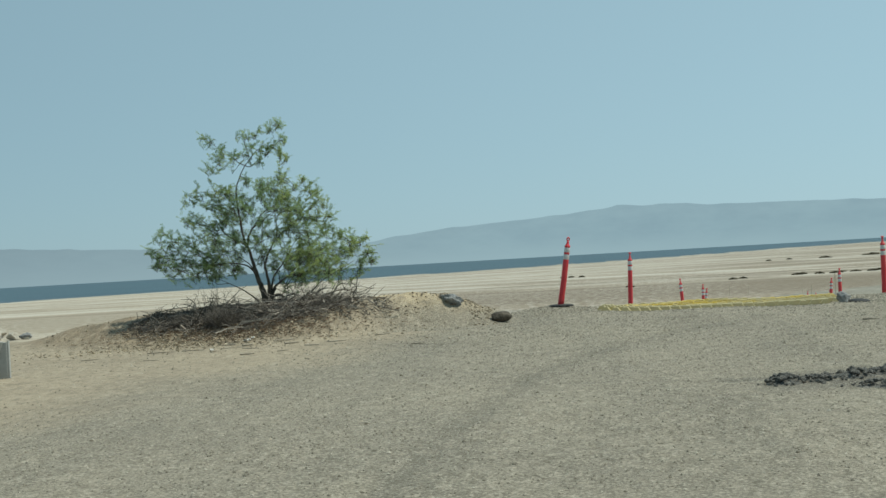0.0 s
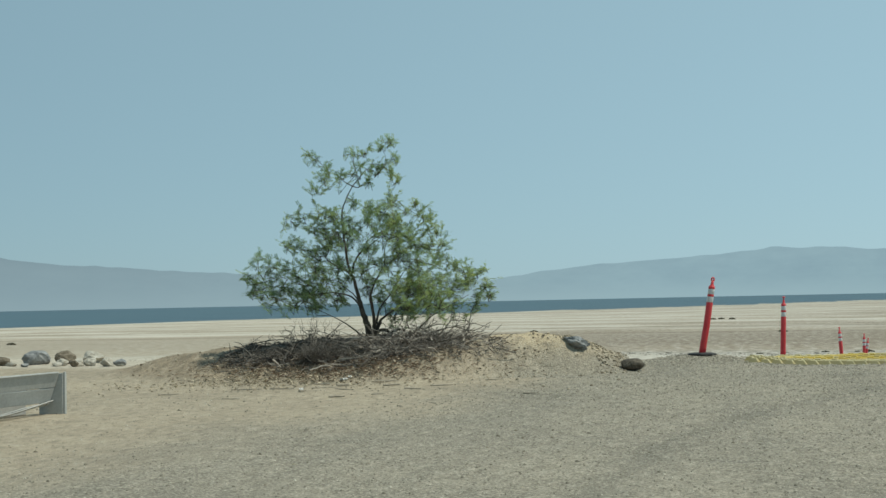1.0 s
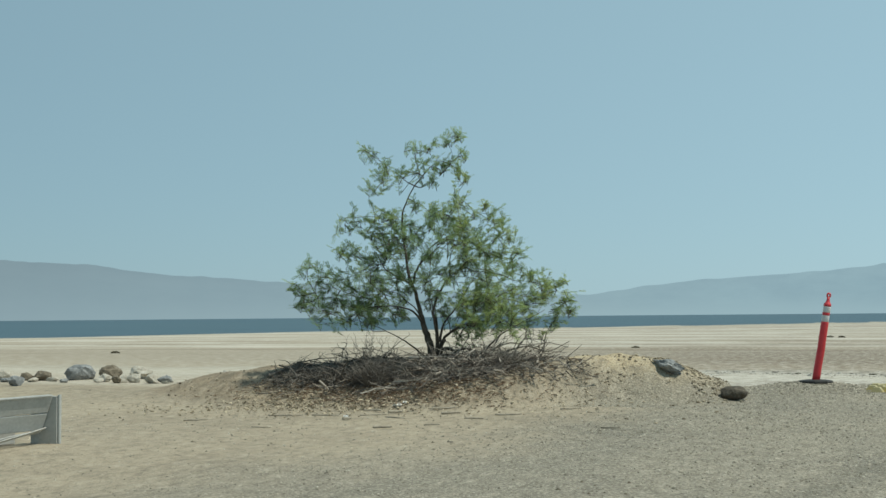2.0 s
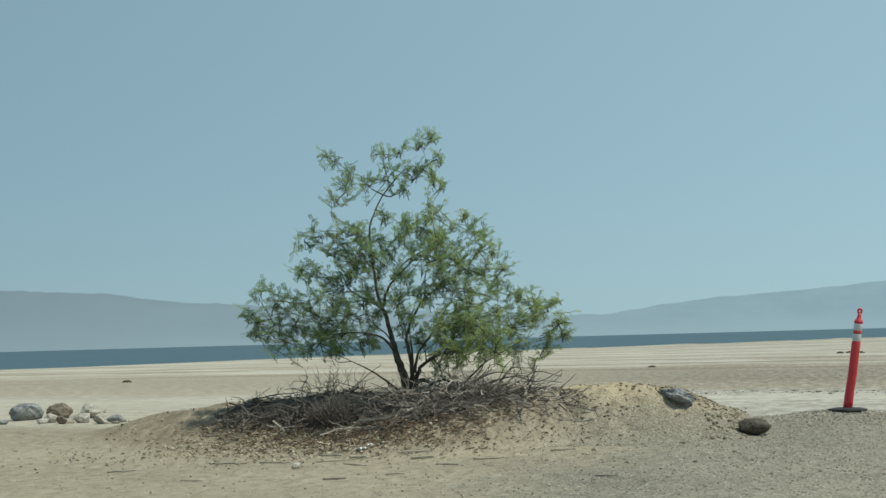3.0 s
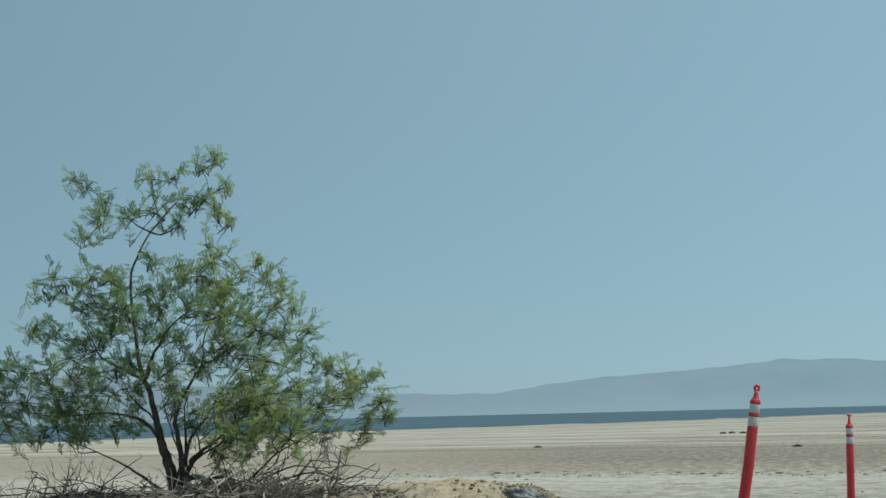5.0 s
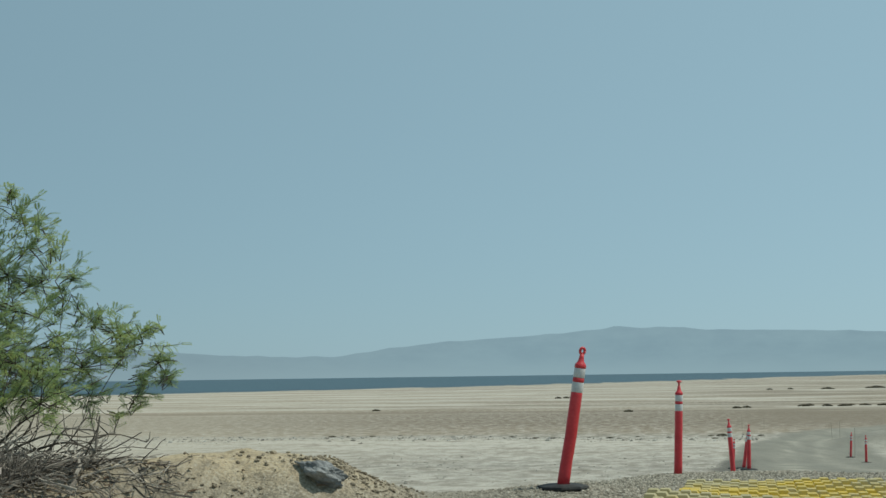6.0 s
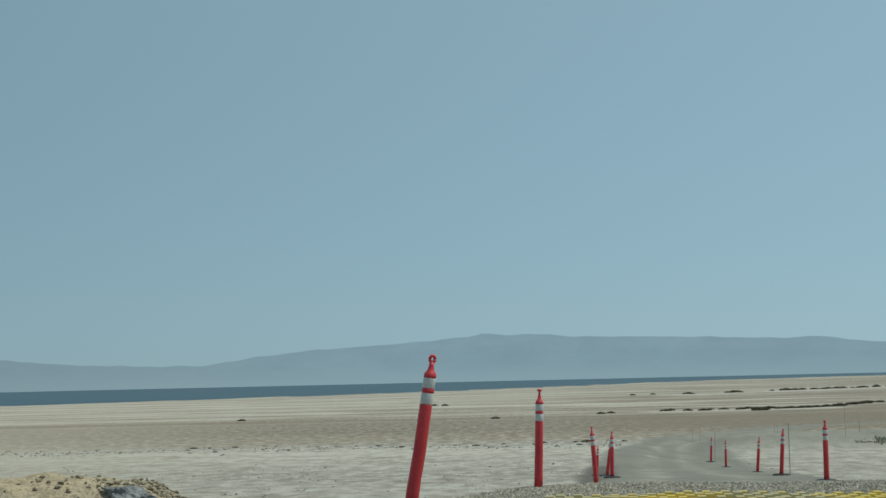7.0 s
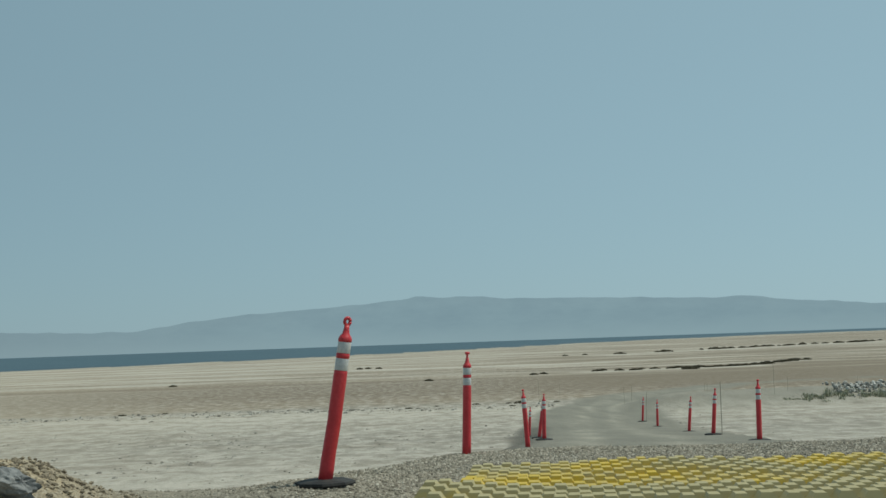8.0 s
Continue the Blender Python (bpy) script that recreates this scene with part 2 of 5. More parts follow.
def leaf_material():
    m = bpy.data.materials.new("narrow_green_leaf")
    nt, bsdf = nodes_of(m)
    rnd = nt.nodes.new("ShaderNodeNewGeometry").outputs["Random Per Island"]
    at = nt.nodes.new("ShaderNodeAttribute")
    at.attribute_name = "tint"
    # random tone per leaf, plus the crown's painted light and shade
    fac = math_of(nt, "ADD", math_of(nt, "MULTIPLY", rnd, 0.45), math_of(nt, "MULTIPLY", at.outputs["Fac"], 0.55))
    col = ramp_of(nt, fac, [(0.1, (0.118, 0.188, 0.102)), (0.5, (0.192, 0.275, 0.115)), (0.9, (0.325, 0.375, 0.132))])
    nt.links.new(col, bsdf.inputs["Base Color"])
    bsdf.inputs["Roughness"].default_value = 0.5
    bsdf.inputs["Specular IOR Level"].default_value = 0.35
    tr = nt.nodes.new("ShaderNodeBsdfTranslucent")
    bright = nt.nodes.new("ShaderNodeVectorMath")
    bright.operation = "SCALE"
    bright.inputs["Scale"].default_value = 1.35
    nt.links.new(col, bright.inputs[0])
    nt.links.new(bright.outputs[0], tr.inputs[0])
    mx = nt.nodes.new("ShaderNodeMixShader")
    mx.inputs[0].default_value = 0.5
    nt.links.new(bsdf.outputs[0], mx.inputs[1])
    nt.links.new(tr.outputs[0], mx.inputs[2])
    nt.links.new(mx.outputs[0], nt.nodes["Material Output"].inputs[0])
    m.diffuse_color = (0.1, 0.15, 0.04, 1)
    return m


def mat_material():
    m = bpy.data.materials.new("dusty_yellow_plastic")
    nt, bsdf = nodes_of(m)
    tc = nt.nodes.new("ShaderNodeTexCoord").outputs["Object"]
    sep = nt.nodes.new("ShaderNodeSeparateXYZ")
    nt.links.new(tc, sep.inputs[0])
    big, fine = noise_of(nt, tc, 1.1, 5, 0.65), noise_of(nt, tc, 14, 6, 0.7)
    worn = math_of(nt, "ADD", math_of(nt, "MULTIPLY", big, 0.75), math_of(nt, "MULTIPLY", fine, 0.25))
    at = nt.nodes.new("ShaderNodeAttribute")
    at.attribute_name = "dust_tone"
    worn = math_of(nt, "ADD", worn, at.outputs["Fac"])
    dust_tone = ramp_of(nt, worn, [(0.42, (0, 0, 0)), (0.62, (1, 1, 1))])
    col = mix_of(nt, math_of(nt, "MULTIPLY", dust_tone, 0.88), (0.55, 0.385, 0.03), (0.36, 0.315, 0.175))
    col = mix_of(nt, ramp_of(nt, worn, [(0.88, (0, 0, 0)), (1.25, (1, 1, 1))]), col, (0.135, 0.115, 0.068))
    nt.links.new(col, bsdf.inputs["Base Color"])
    bsdf.inputs["Roughness"].default_value = 0.6
    nt.links.new(bump_of(nt, fine, 0.25, 0.006), bsdf.inputs["Normal"])
    m.diffuse_color = (0.7, 0.47, 0.05, 1)
    return m


GROUND = ground_material()
WATER, HILL, LEAF, YELLOW = water_material(), hill_material(), leaf_material(), mat_material()
STONE = surface("gravel_stone", (0.17, 0.153, 0.118), (0.29, 0.258, 0.20), (0.48, 0.44, 0.36), 3, 60, 0.9, 0.3, 0.004, island=0.75)
ROCK_GREY = surface("grey_rock", (0.11, 0.115, 0.115), (0.22, 0.225, 0.22), (0.38, 0.375, 0.355), 5, 30, 0.9, 0.8, 0.02)
ROCK_BROWN = surface("brown_rock", (0.085, 0.07, 0.05), (0.165, 0.138, 0.10), (0.27, 0.23, 0.17), 5, 30, 0.9, 0.8, 0.02)
ROCK_PALE = surface("pale_rock", (0.27, 0.24, 0.19), (0.40, 0.365, 0.30), (0.56, 0.53, 0.46), 5, 30, 0.9, 0.8, 0.02)
ROCK_DARK = surface("dark_brown_rock", (0.035, 0.030, 0.024), (0.085, 0.072, 0.054), (0.17, 0.145, 0.11), 6, 34, 0.9, 0.9, 0.02)
CLOD = surface("dry_earth_clod", (0.15, 0.122, 0.085), (0.285, 0.24, 0.17), (0.44, 0.375, 0.27), 6, 40, 0.95, 0.8, 0.02, island=0.6)
ASPHALT = surface("broken_asphalt", (0.022, 0.022, 0.020), (0.085, 0.083, 0.075), (0.25, 0.24, 0.21), 9, 60, 0.8, 0.9, 0.01, island=0.3)
BARK = surface("dark_bark", (0.030, 0.026, 0.020), (0.075, 0.062, 0.048), (0.15, 0.125, 0.10), 8, 60, 0.9, 0.8, 0.008)
STRAW = surface("dry_plant_litter", (0.17, 0.14, 0.10), (0.36, 0.30, 0.21), (0.56, 0.48, 0.35), 6, 40, 0.95, 0.4, 0.004, island=0.6)
GRIT = surface("dusty_asphalt_grit", (0.045, 0.043, 0.039), (0.14, 0.135, 0.120), (0.29, 0.275, 0.235), 14, 70, 0.9, 1.0, 0.02)
DEADWOOD = surface("weathered_dead_wood", (0.06, 0.051, 0.043), (0.20, 0.172, 0.142), (0.45, 0.40, 0.335), 3, 40, 0.9, 0.5, 0.006, island=0.7)
FALLEN = surface("grey_fallen_wood", (0.11, 0.093, 0.076), (0.225, 0.193, 0.160), (0.39, 0.345, 0.29), 6, 50, 0.9, 0.5, 0.005)
CHIP = surface("red_brown_bark_chip", (0.10, 0.065, 0.042), (0.19, 0.125, 0.08), (0.31, 0.225, 0.15), 6, 40, 0.95, 0.4, 0.004, island=0.6)
PEBBLE = surface("brown_pebble", (0.13, 0.11, 0.082), (0.245, 0.21, 0.155), (0.42, 0.37, 0.285), 6, 40, 0.95, 0.5, 0.006, island=0.7)
PALEWOOD = surface("bleached_stick", (0.20, 0.17, 0.13), (0.33, 0.29, 0.225), (0.48, 0.43, 0.35), 8, 50, 0.9, 0.5, 0.004)
# dry twig grey, set darker to carry the shade left of the tree
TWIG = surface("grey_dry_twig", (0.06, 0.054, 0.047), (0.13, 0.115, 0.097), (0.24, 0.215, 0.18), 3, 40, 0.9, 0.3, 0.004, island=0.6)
RED = surface("faded_red_plastic", (0.46, 0.022, 0.030), (0.57, 0.035, 0.045), (0.66, 0.07, 0.075), 3.5, 45, 0.45, 0.1, 0.002, specular=0.5)
BAND = surface("reflective_band", (0.42, 0.42, 0.41), (0.56, 0.56, 0.55), (0.68, 0.68, 0.67), 12, 70, 0.35, 0.1, 0.002, specular=0.6)
RUBBER = surface("black_rubber", (0.012, 0.012, 0.012), (0.025, 0.025, 0.024), (0.07, 0.065, 0.058), 7, 50, 0.7, 0.3, 0.003)
VINYL = surface("grey_weathered_vinyl", (0.30, 0.30, 0.28), (0.40, 0.40, 0.375), (0.48, 0.475, 0.45), 3, 40, 0.6, 0.15, 0.003)
SHRUB = surface("dry_shrub", (0.035, 0.032, 0.020), (0.07, 0.062, 0.038), (0.13, 0.11, 0.07), 2, 12, 0.95, 0.6, 0.02, island=0.6)
GREENERY = surface("grey_green_shrub", (0.22, 0.225, 0.155), (0.35, 0.35, 0.25), (0.48, 0.47, 0.36), 2, 12, 0.95, 0.6, 0.02, island=0.6)
LATH = surface("wooden_lath", (0.24, 0.21, 0.165), (0.34, 0.30, 0.24), (0.46, 0.41, 0.34), 4, 40, 0.9, 0.3, 0.003)
PAPER = surface("sun_bleached_paper", (0.60, 0.58, 0.53), (0.72, 0.70, 0.66), (0.80, 0.79, 0.76), 10, 60, 0.9, 0.3, 0.004)


# ---- geometry helpers ----
class Geo:
    def __init__(self):
        self.v, self.f, self.tint = [], [], []

    def add(self, verts, faces, tint=0.5):
        n = len(self.v)
        self.v.extend(verts)
        self.f.extend(tuple(i + n for i in f) for f in faces)
        self.tint.extend([tint] * len(verts))

    def mesh(self, name, material, smooth_faces=False, attribute=""):
        me = bpy.data.meshes.new(name)
        me.from_pydata([tuple(v) for v in self.v], [], self.f)
        me.materials.append(material)
        if smooth_faces:
            me.shade_smooth()
        if attribute:
            me.attributes.new(attribute, "FLOAT", "POINT").data.foreach_set("value", self.tint)
        me.update()
        return me


def part(name, geo, material, parent=None, label="", smooth_faces=False, attribute=""):
    ob = new(name, geo if isinstance(geo, bpy.types.Mesh) else geo.mesh(name, material, smooth_faces, attribute))
    ob.parent = parent
    return tagged(ob, label)


def curve_points(points, steps=5):
    """A smooth line through a few points."""
    p = [Vector(q) for q in points]
    p = [p[0] * 2 - p[1]] + p + [p[-1] * 2 - p[-2]]
    out = []
    for a, b, c, d in zip(p, p[1:], p[2:], p[3:]):
        for i in range(steps):
            t = i / steps
            out.append(0.5 * (2 * b + (c - a) * t + (2 * a - 5 * b + 4 * c - d) * t * t + (3 * b - a - 3 * c + d) * t ** 3))
    return out + [p[-2]]


def tube(geo, pts, r0, r1, sides=5, tint=0.5, power=1.0):
    """A tapered round bar along a line."""
    n, verts, faces = len(pts), [], []
    for i, p in enumerate(pts):
        d = (pts[min(i + 1, n - 1)] - pts[max(i - 1, 0)]).normalized()
        a = d.orthogonal().normalized() if i == 0 else (a - d * a.dot(d)).normalized()
        b, r = d.cross(a), r1 + (r0 - r1) * (1 - i / (n - 1)) ** power
        for k in range(sides):
            w = 2 * math.pi * k / sides
            verts.append(p + (a * math.cos(w) + b * math.sin(w)) * r)
    for i in range(n - 1):
        for k in range(sides):
            k2 = (k + 1) % sides
            faces.append((i * sides + k, i * sides + k2, (i + 1) * sides + k2, (i + 1) * sides + k))
    faces.append(tuple(range(sides))[::-1])
    faces.append(tuple((n - 1) * sides + k for k in range(sides)))
    geo.add(verts, faces, tint)


def turned(geo, rings, sides=20, bend=None):
    """A round body from (radius, height) rings; bend moves a ring sideways by its height."""
    verts, faces = [], []
    for r, z in rings:
        ox, oy = bend(z) if bend else (0, 0)
        verts += [Vector((ox + r * math.cos(2 * math.pi * k / sides), oy + r * math.sin(2 * math.pi * k / sides), z)) for k in range(sides)]
    for i in range(len(rings) - 1):
        for k in range(sides):
            k2 = (k + 1) % sides
            faces.append((i * sides + k, i * sides + k2, (i + 1) * sides + k2, (i + 1) * sides + k))
    faces.append(tuple(range(sides))[::-1])
    faces.append(tuple((len(rings) - 1) * sides + k for k in range(sides)))
    geo.add(verts, faces)


def board(geo, a, b, up, thick, width_dir):
    """A plank from a to b with the given edge vector and thickness, its long edges chamfered."""
    a, b, up, w = Vector(a), Vector(b), Vector(up), Vector(width_dir).normalized() * thick / 2
    c = min(thick, 0.02) * 0.25
    upn = up.normalized() * c
    prof = [-w + upn, -w * 0.6, w * 0.6, w + upn, w + up - upn, w * 0.6 + up, -w * 0.6 + up, -w + up - upn]
    verts = [a + p for p in prof] + [b + p for p in prof]
    faces = [(k, (k + 1) % 8, 8 + (k + 1) % 8, 8 + k) for k in range(8)] + [tuple(range(8))[::-1], tuple(range(8, 16))]
    geo.add(verts, faces)


def rock_mesh(name, material, size, seed, rough=0.28, flat=0.75, detail=3, worn=0.5):
    """A stone with broken faces and a worn surface."""
    rng = random.Random(seed)
    bm = bmesh.new()
    bmesh.ops.create_icosphere(bm, subdivisions=detail, radius=1)
    cuts = [(Vector((rng.gauss(0, 1), rng.gauss(0, 1), rng.gauss(0, 1))).normalized(), rng.uniform(worn, 0.94)) for _ in range(12)]
    off = Vector((seed * 3.1, seed * 1.7, 0))
    for v in bm.verts:
        p = v.co.copy()
        for n, d in cuts:
            k = p.dot(n)
            if k > d:
                p -= n * (k - d) * 0.9
        p *= 1 + rough * 0.5 * noise.noise(p * 1.8 + off) + rough * 0.3 * noise.noise(p * 5 + off)
        v.co = Vector((p.x * size[0], p.y * size[1], p.z * size[2] * flat))
    me = bpy.data.meshes.new(name)
    bm.to_mesh(me)
    bm.free()
    me.materials.append(material)
    return me


# ---- ground ----
def lerp_table(v, table):
    for (a, za), (b, zb) in zip(table, table[1:]):
        if v <= b:
            return za + (zb - za) * (v - a) / (b - a) if v > a else za
    return table[-1][1]


def smooth(a, b, v):
    t = min(1.0, max(0.0, (v - a) / (b - a)))
    return t * t * (3 - 2 * t)


# the gravel yard, its edge, the salt pan, the beach; heights along the way to the water
YARD = [(-80, -0.6), (0, -0.36), (7, -0.27), (11, -0.20), (14, -0.15), (19, -0.17), (22.5, -0.35), (24, -0.46)]
ROAD_Z = [(20, -0.3), (22.5, -0.42), (24, -0.56), (30, -1.0), (38, -1.52), (47, -2.15), (58, -2.8), (66, -3.0), (95, -3.6), (220, -5.8)]
PAN_Z = [(18, -1.55), (30, -1.7), (38, -2.08), (47, -2.48), (58, -2.85), (66, -3.02), (95, -3.6), (220, -5.8)]
ROAD_X = [(19, 1.8), (24, 2.6), (30, 3.7), (38, 4.9), (47, 6.0), (58, 7.2), (66, 8.2), (80, 10.5), (100, 15), (125, 30), (150, 70), (180, 160)]
SHORE = [(-6000, 330), (-900, 360), (-321, 391), (-296, 470), (-275, 548), (-207, 630), (-160, 700), (-116, 762), (-70, 830), (-16, 935), (70, 1120), (174, 1390), (260, 1540), (370, 1740), (592, 1950), (724, 2060), (1200, 2800), (6000, 4900)]


def edge_y(x):
    """Where the gravel yard ends and the bank to the salt pan begins."""
    return 18.3 + 4.2 * smooth(-1.4, 0.6, x) + 1.2 * smooth(5, 14, x) + 0.35 * math.sin(x * 1.3)


def road_at(x, y):
    if y < 19:
        return 0.0
    return 1 - smooth(2.4, 3.0, abs(x - lerp_table(y, ROAD_X)))


MOUND = [(-8.7, 0), (-8.2, 0.11), (-7.8, 0.22), (-7.4, 0.31), (-7.0, 0.36), (-6.0, 0.41), (-4.9, 0.45), (-3.9, 0.46), (-2.9, 0.50), (-2.35, 0.45), (-1.85, 0.21), (-1.55, 0.04), (-1.3, 0)]


def mound_at(x, y):
    """Height of the long earth mound round the tree, with its sandy tail."""
    if not (-8.7 < x < -1.3 and 12 < y < 18.5):
        return 0.0
    mid = 15.0 + 0.85 * smooth(-4.2, -2.6, x)
    return lerp_table(x, MOUND) * smooth(1.0, 0.22, abs(y - mid) / (1.95 - 0.75 * smooth(-4.2, -2.4, x) - 0.5 * smooth(-6, -8, x)))


def ground_z(x, y):
    if y < 27:
        e = edge_y(x)
        yard = lerp_table(y, YARD)
        yard += 0.14 * math.exp(-((x + 0.8) / 0.85) ** 2 - ((y - 17.1) / 1.2) ** 2)
        yard += 0.055 * math.exp(-((x + 6.5) / 1.2) ** 2 - ((y - 9.5) / 1.3) ** 2)
        yard += 0.035 * math.exp(-((y - 16.1) / 0.3) ** 2) * smooth(-1.0, -0.2, x) * smooth(3.0, 1.2, x)
        yard += mound_at(x, y) + 0.10 * smooth(-6, -10, x) * smooth(11, 15, y)
        pan = lerp_table(y, PAN_Z)
        k = smooth(e, e + 4.2, y)
        z = yard + (pan - yard) * k
    else:
        z = lerp_table(y, PAN_Z)
        if y > 220:
            s = lerp_table(x, SHORE)
            z = -5.8 - 1.1 * (y - 220) / (s - 220)
            z = max(z, -12.0)
    if 20 < y < 200:
        r = road_at(x, y)
        z += (max(z, lerp_table(y, ROAD_Z)) - z) * r
        z += 0.85 * smooth(9.5, 15, x) * math.exp(-((y - 78 - 0.15 * (x - 15)) / 3.0) ** 2) * smooth(60, 45, x)
    return z


def spread(lo, hi, step, grow, reach_lo, reach_hi):
    """Grid lines: even steps from lo to hi, ever wider beyond."""
    out = [lo + step * i for i in range(int(round((hi - lo) / step)) + 1)]
    s, v = step, out[-1]
    while v < reach_hi:
        s *= grow
        v += s
        out.append(min(v, reach_hi))
    s, v = step, lo
    while v > reach_lo:
        s *= grow
        v -= s
        out.insert(0, max(v, reach_lo))
    return out


def relief(x, y):
    """Small bumps: ruts and pebbly unevenness on the yard, lumps on the mound, crust on the pan."""
    p = Vector((x, y, 0))
    k = mound_at(x, y)
    z = 0.022 * noise.noise(p * 0.9) + 0.010 * noise.noise(p * 3.3)
    z += smooth(0.02, 0.2, k) * (0.055 * noise.noise(p * 2.1) + 0.03 * noise.noise(p * 5.5))
    if y > 19:
        z += smooth(19, 24, y) * (0.03 * noise.noise(p * 0.5) + 0.16 * noise.noise(p * 0.07) * smooth(40, 90, y))
        z += 0.06 * noise.noise(Vector((x * 0.35, y * 0.8, 3))) * math.exp(-((y - 88) / 14) ** 2)
    # shallow wheel ruts where the marks are
    if 3 < y < 14.5 and -5 < x < 5:
        z -= 0.018 * track_at(x, y)
    return z


def height(x, y):
    return ground_z(x, y) + relief(x, y)


TRACK = [(3, -0.98), (4.7, -0.91), (6, -0.82), (7.9, -0.62), (8.9, -0.36), (10.3, 0.0), (11.4, 0.5), (14.5, 2.2)]


def track_at(x, y):
    """Dark scuffed wheel marks on the gravel."""
    n = 0.5 + 0.5 * noise.noise(Vector((x * 1.3, y * 0.9, 17)))
    m = 0.0
    if 3 < y < 14.5:
        c = lerp_table(y, TRACK)
        m = math.exp(-((x - c) / (0.06 + 0.018 * (y - 3))) ** 2) * (0.5 + 0.5 * n) + 0.5 * math.exp(-((x - c - 1.75) / 0.3) ** 2) * n
    if -4 < x < 3:
        for y0, k in ((13.3, 0.15), (14.5, 0.04), (12.2, 0.2)):
            m = max(m, 1.15 * n * n * math.exp(-((y - y0 - k * (x + 1)) / 0.28) ** 2) * smooth(-4, -2.8, x) * smooth(3, 1, x))
    return min(1.0, m)


def stain_at(x, y):
    n = noise.noise(Vector((x * 1.7, y * 1.1, 7))) * 0.5
    a = smooth(1.0, 0.2, math.hypot((x - 2.1) / 1.25, (y - 7.1) / 0.9) + n) * 0.85
    b = smooth(1.0, 0.1, math.hypot((x - 0.05) / 0.35, (y - 7.6) / 0.12) + n) * 0.6
    c = smooth(1.0, 0.1, math.hypot((x - 1.15) / 0.34, (y - 7.42) / 0.17) + n) * 0.9
    return max(a, b, c)


def build_ground():
    xs = spread(-12, 6, 0.1, 1.09, -5200, 5200)
    ys = spread(-3, 26, 0.1, 1.045, -70, 5000)
    nx, ny = len(xs), len(ys)
    verts = [(x, y, height(x, y)) for y in ys for x in xs]
    faces = [(j * nx + i, j * nx + i + 1, (j + 1) * nx + i + 1, (j + 1) * nx + i) for j in range(ny - 1) for i in range(nx - 1)]
    me = bpy.data.meshes.new("ground")
    me.from_pydata(verts, [], faces)
    me.shade_smooth()
    masks = {"yard": [], "gravel": [], "road": [], "mound": [], "sandy": [], "stain_and_shade": [], "track": [], "cream": [], "dun": [], "rut": [], "strip": []}
    for x, y, _ in verts:
        near = -20 < x < 20 and -10 < y < 30
        e = edge_y(x)
        w = 0.9 * noise.noise(Vector((x * 0.5, y * 0.5, 1))) + 0.4 * noise.noise(Vector((x * 1.6, y * 1.6, 2)))
        yard = 1 - smooth(e - 0.2, e + 1.6, y + 0.4 * w)
        m = smooth(-0.01, 0.09, mound_at(x, y) - 0.01 + 0.04 * w) if near else 0.0
        tail = smooth(1.0, 0.35, math.hypot((x + 2.8) / 1.35, (y - 15.75) / 0.85) + 0.25 * w) if near else 0.0
        masks["cream"].append(smooth(-0.08, -0.40, x / max(y, 10)))
        far_bend = 1.2 * noise.noise(Vector((x * 0.004, y * 0.012, 6)))
        masks["dun"].append(smooth(0.03, 0.16, x / max(y, 10) + 0.03 * far_bend) * smooth(100, 150, y) * (1 - 0.8 * smooth(0.7, 1.0, y / max(lerp_table(x, SHORE), 1.0))) * min(1.0, max(0.0, 0.75 + far_bend)))
        strip = 0.0
        if 200 < y < 700 and x > 20:
            strip = math.exp(-((y - 239 - 27 * smooth(60, 84, x) + 0.6 * w) / 2.6) ** 2) * smooth(26, 34, x) * smooth(110, 90, x)
            strip = max(strip, math.exp(-((y - 461 - 0.9 * (x - 90) + 3 * w) / 7) ** 2) * smooth(50, 70, x) * smooth(250, 200, x))
        if near and x < -7.5:
            strip = 0.6 * smooth(15.0, 16.0, y + 0.5 * w) * smooth(-7.8, -9.4, x + 0.5 * w)
        masks["strip"].append(strip)
        rut = 0.0
        if 20 < y < 130:
            off = x - lerp_table(y, ROAD_X) + 0.15 * w
            rut = (math.exp(-((off + 0.9) / 0.42) ** 2) + 0.8 * math.exp(-((off - 0.75) / 0.38) ** 2)) * (0.85 + 0.3 * w)
        masks["rut"].append(min(1.0, max(0.0, rut)))
        masks["yard"].append(yard)
        masks["gravel"].append(yard * smooth(-3.9, -1.9, x + 0.30 * (12 - y) + 1.2 * w + (1.2 if y > 14 else 0)))
        berm = 0.85 * smooth(10, 14, x) * smooth(60, 45, x) * math.exp(-((y - 77 - 0.15 * (x - 15)) / 3.6) ** 2)
        side = 1 - smooth(3.0, 3.7, abs(x - lerp_table(y, ROAD_X)) + 0.35 * w) if 19 < y < 200 else 0.0
        masks["road"].append(max(side, berm))
        masks["mound"].append(m * yard * (1 - 0.7 * smooth(-4.3, -3.3, x + 0.4 * w)))
        masks["sandy"].append(tail * 0.95)
        masks["stain_and_shade"].append(stain_at(x, y) if near else 0.0)
        # shaded left side of the road embankment, painted in as darker gravel
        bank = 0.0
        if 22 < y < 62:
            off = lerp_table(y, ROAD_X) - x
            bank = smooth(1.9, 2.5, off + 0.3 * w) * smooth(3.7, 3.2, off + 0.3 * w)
        masks["stain_and_shade"][-1] = max(masks["stain_and_shade"][-1], 0.72 * bank)
        masks["track"].append(track_at(x, y) if near else 0.0)
    for key, values in masks.items():
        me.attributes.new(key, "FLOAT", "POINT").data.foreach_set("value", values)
    me.materials.append(GROUND)
    return tagged(new("ground", me), "pale sandy ground from gravel yard to salt beach", "ground", kind="structure")


build_ground()

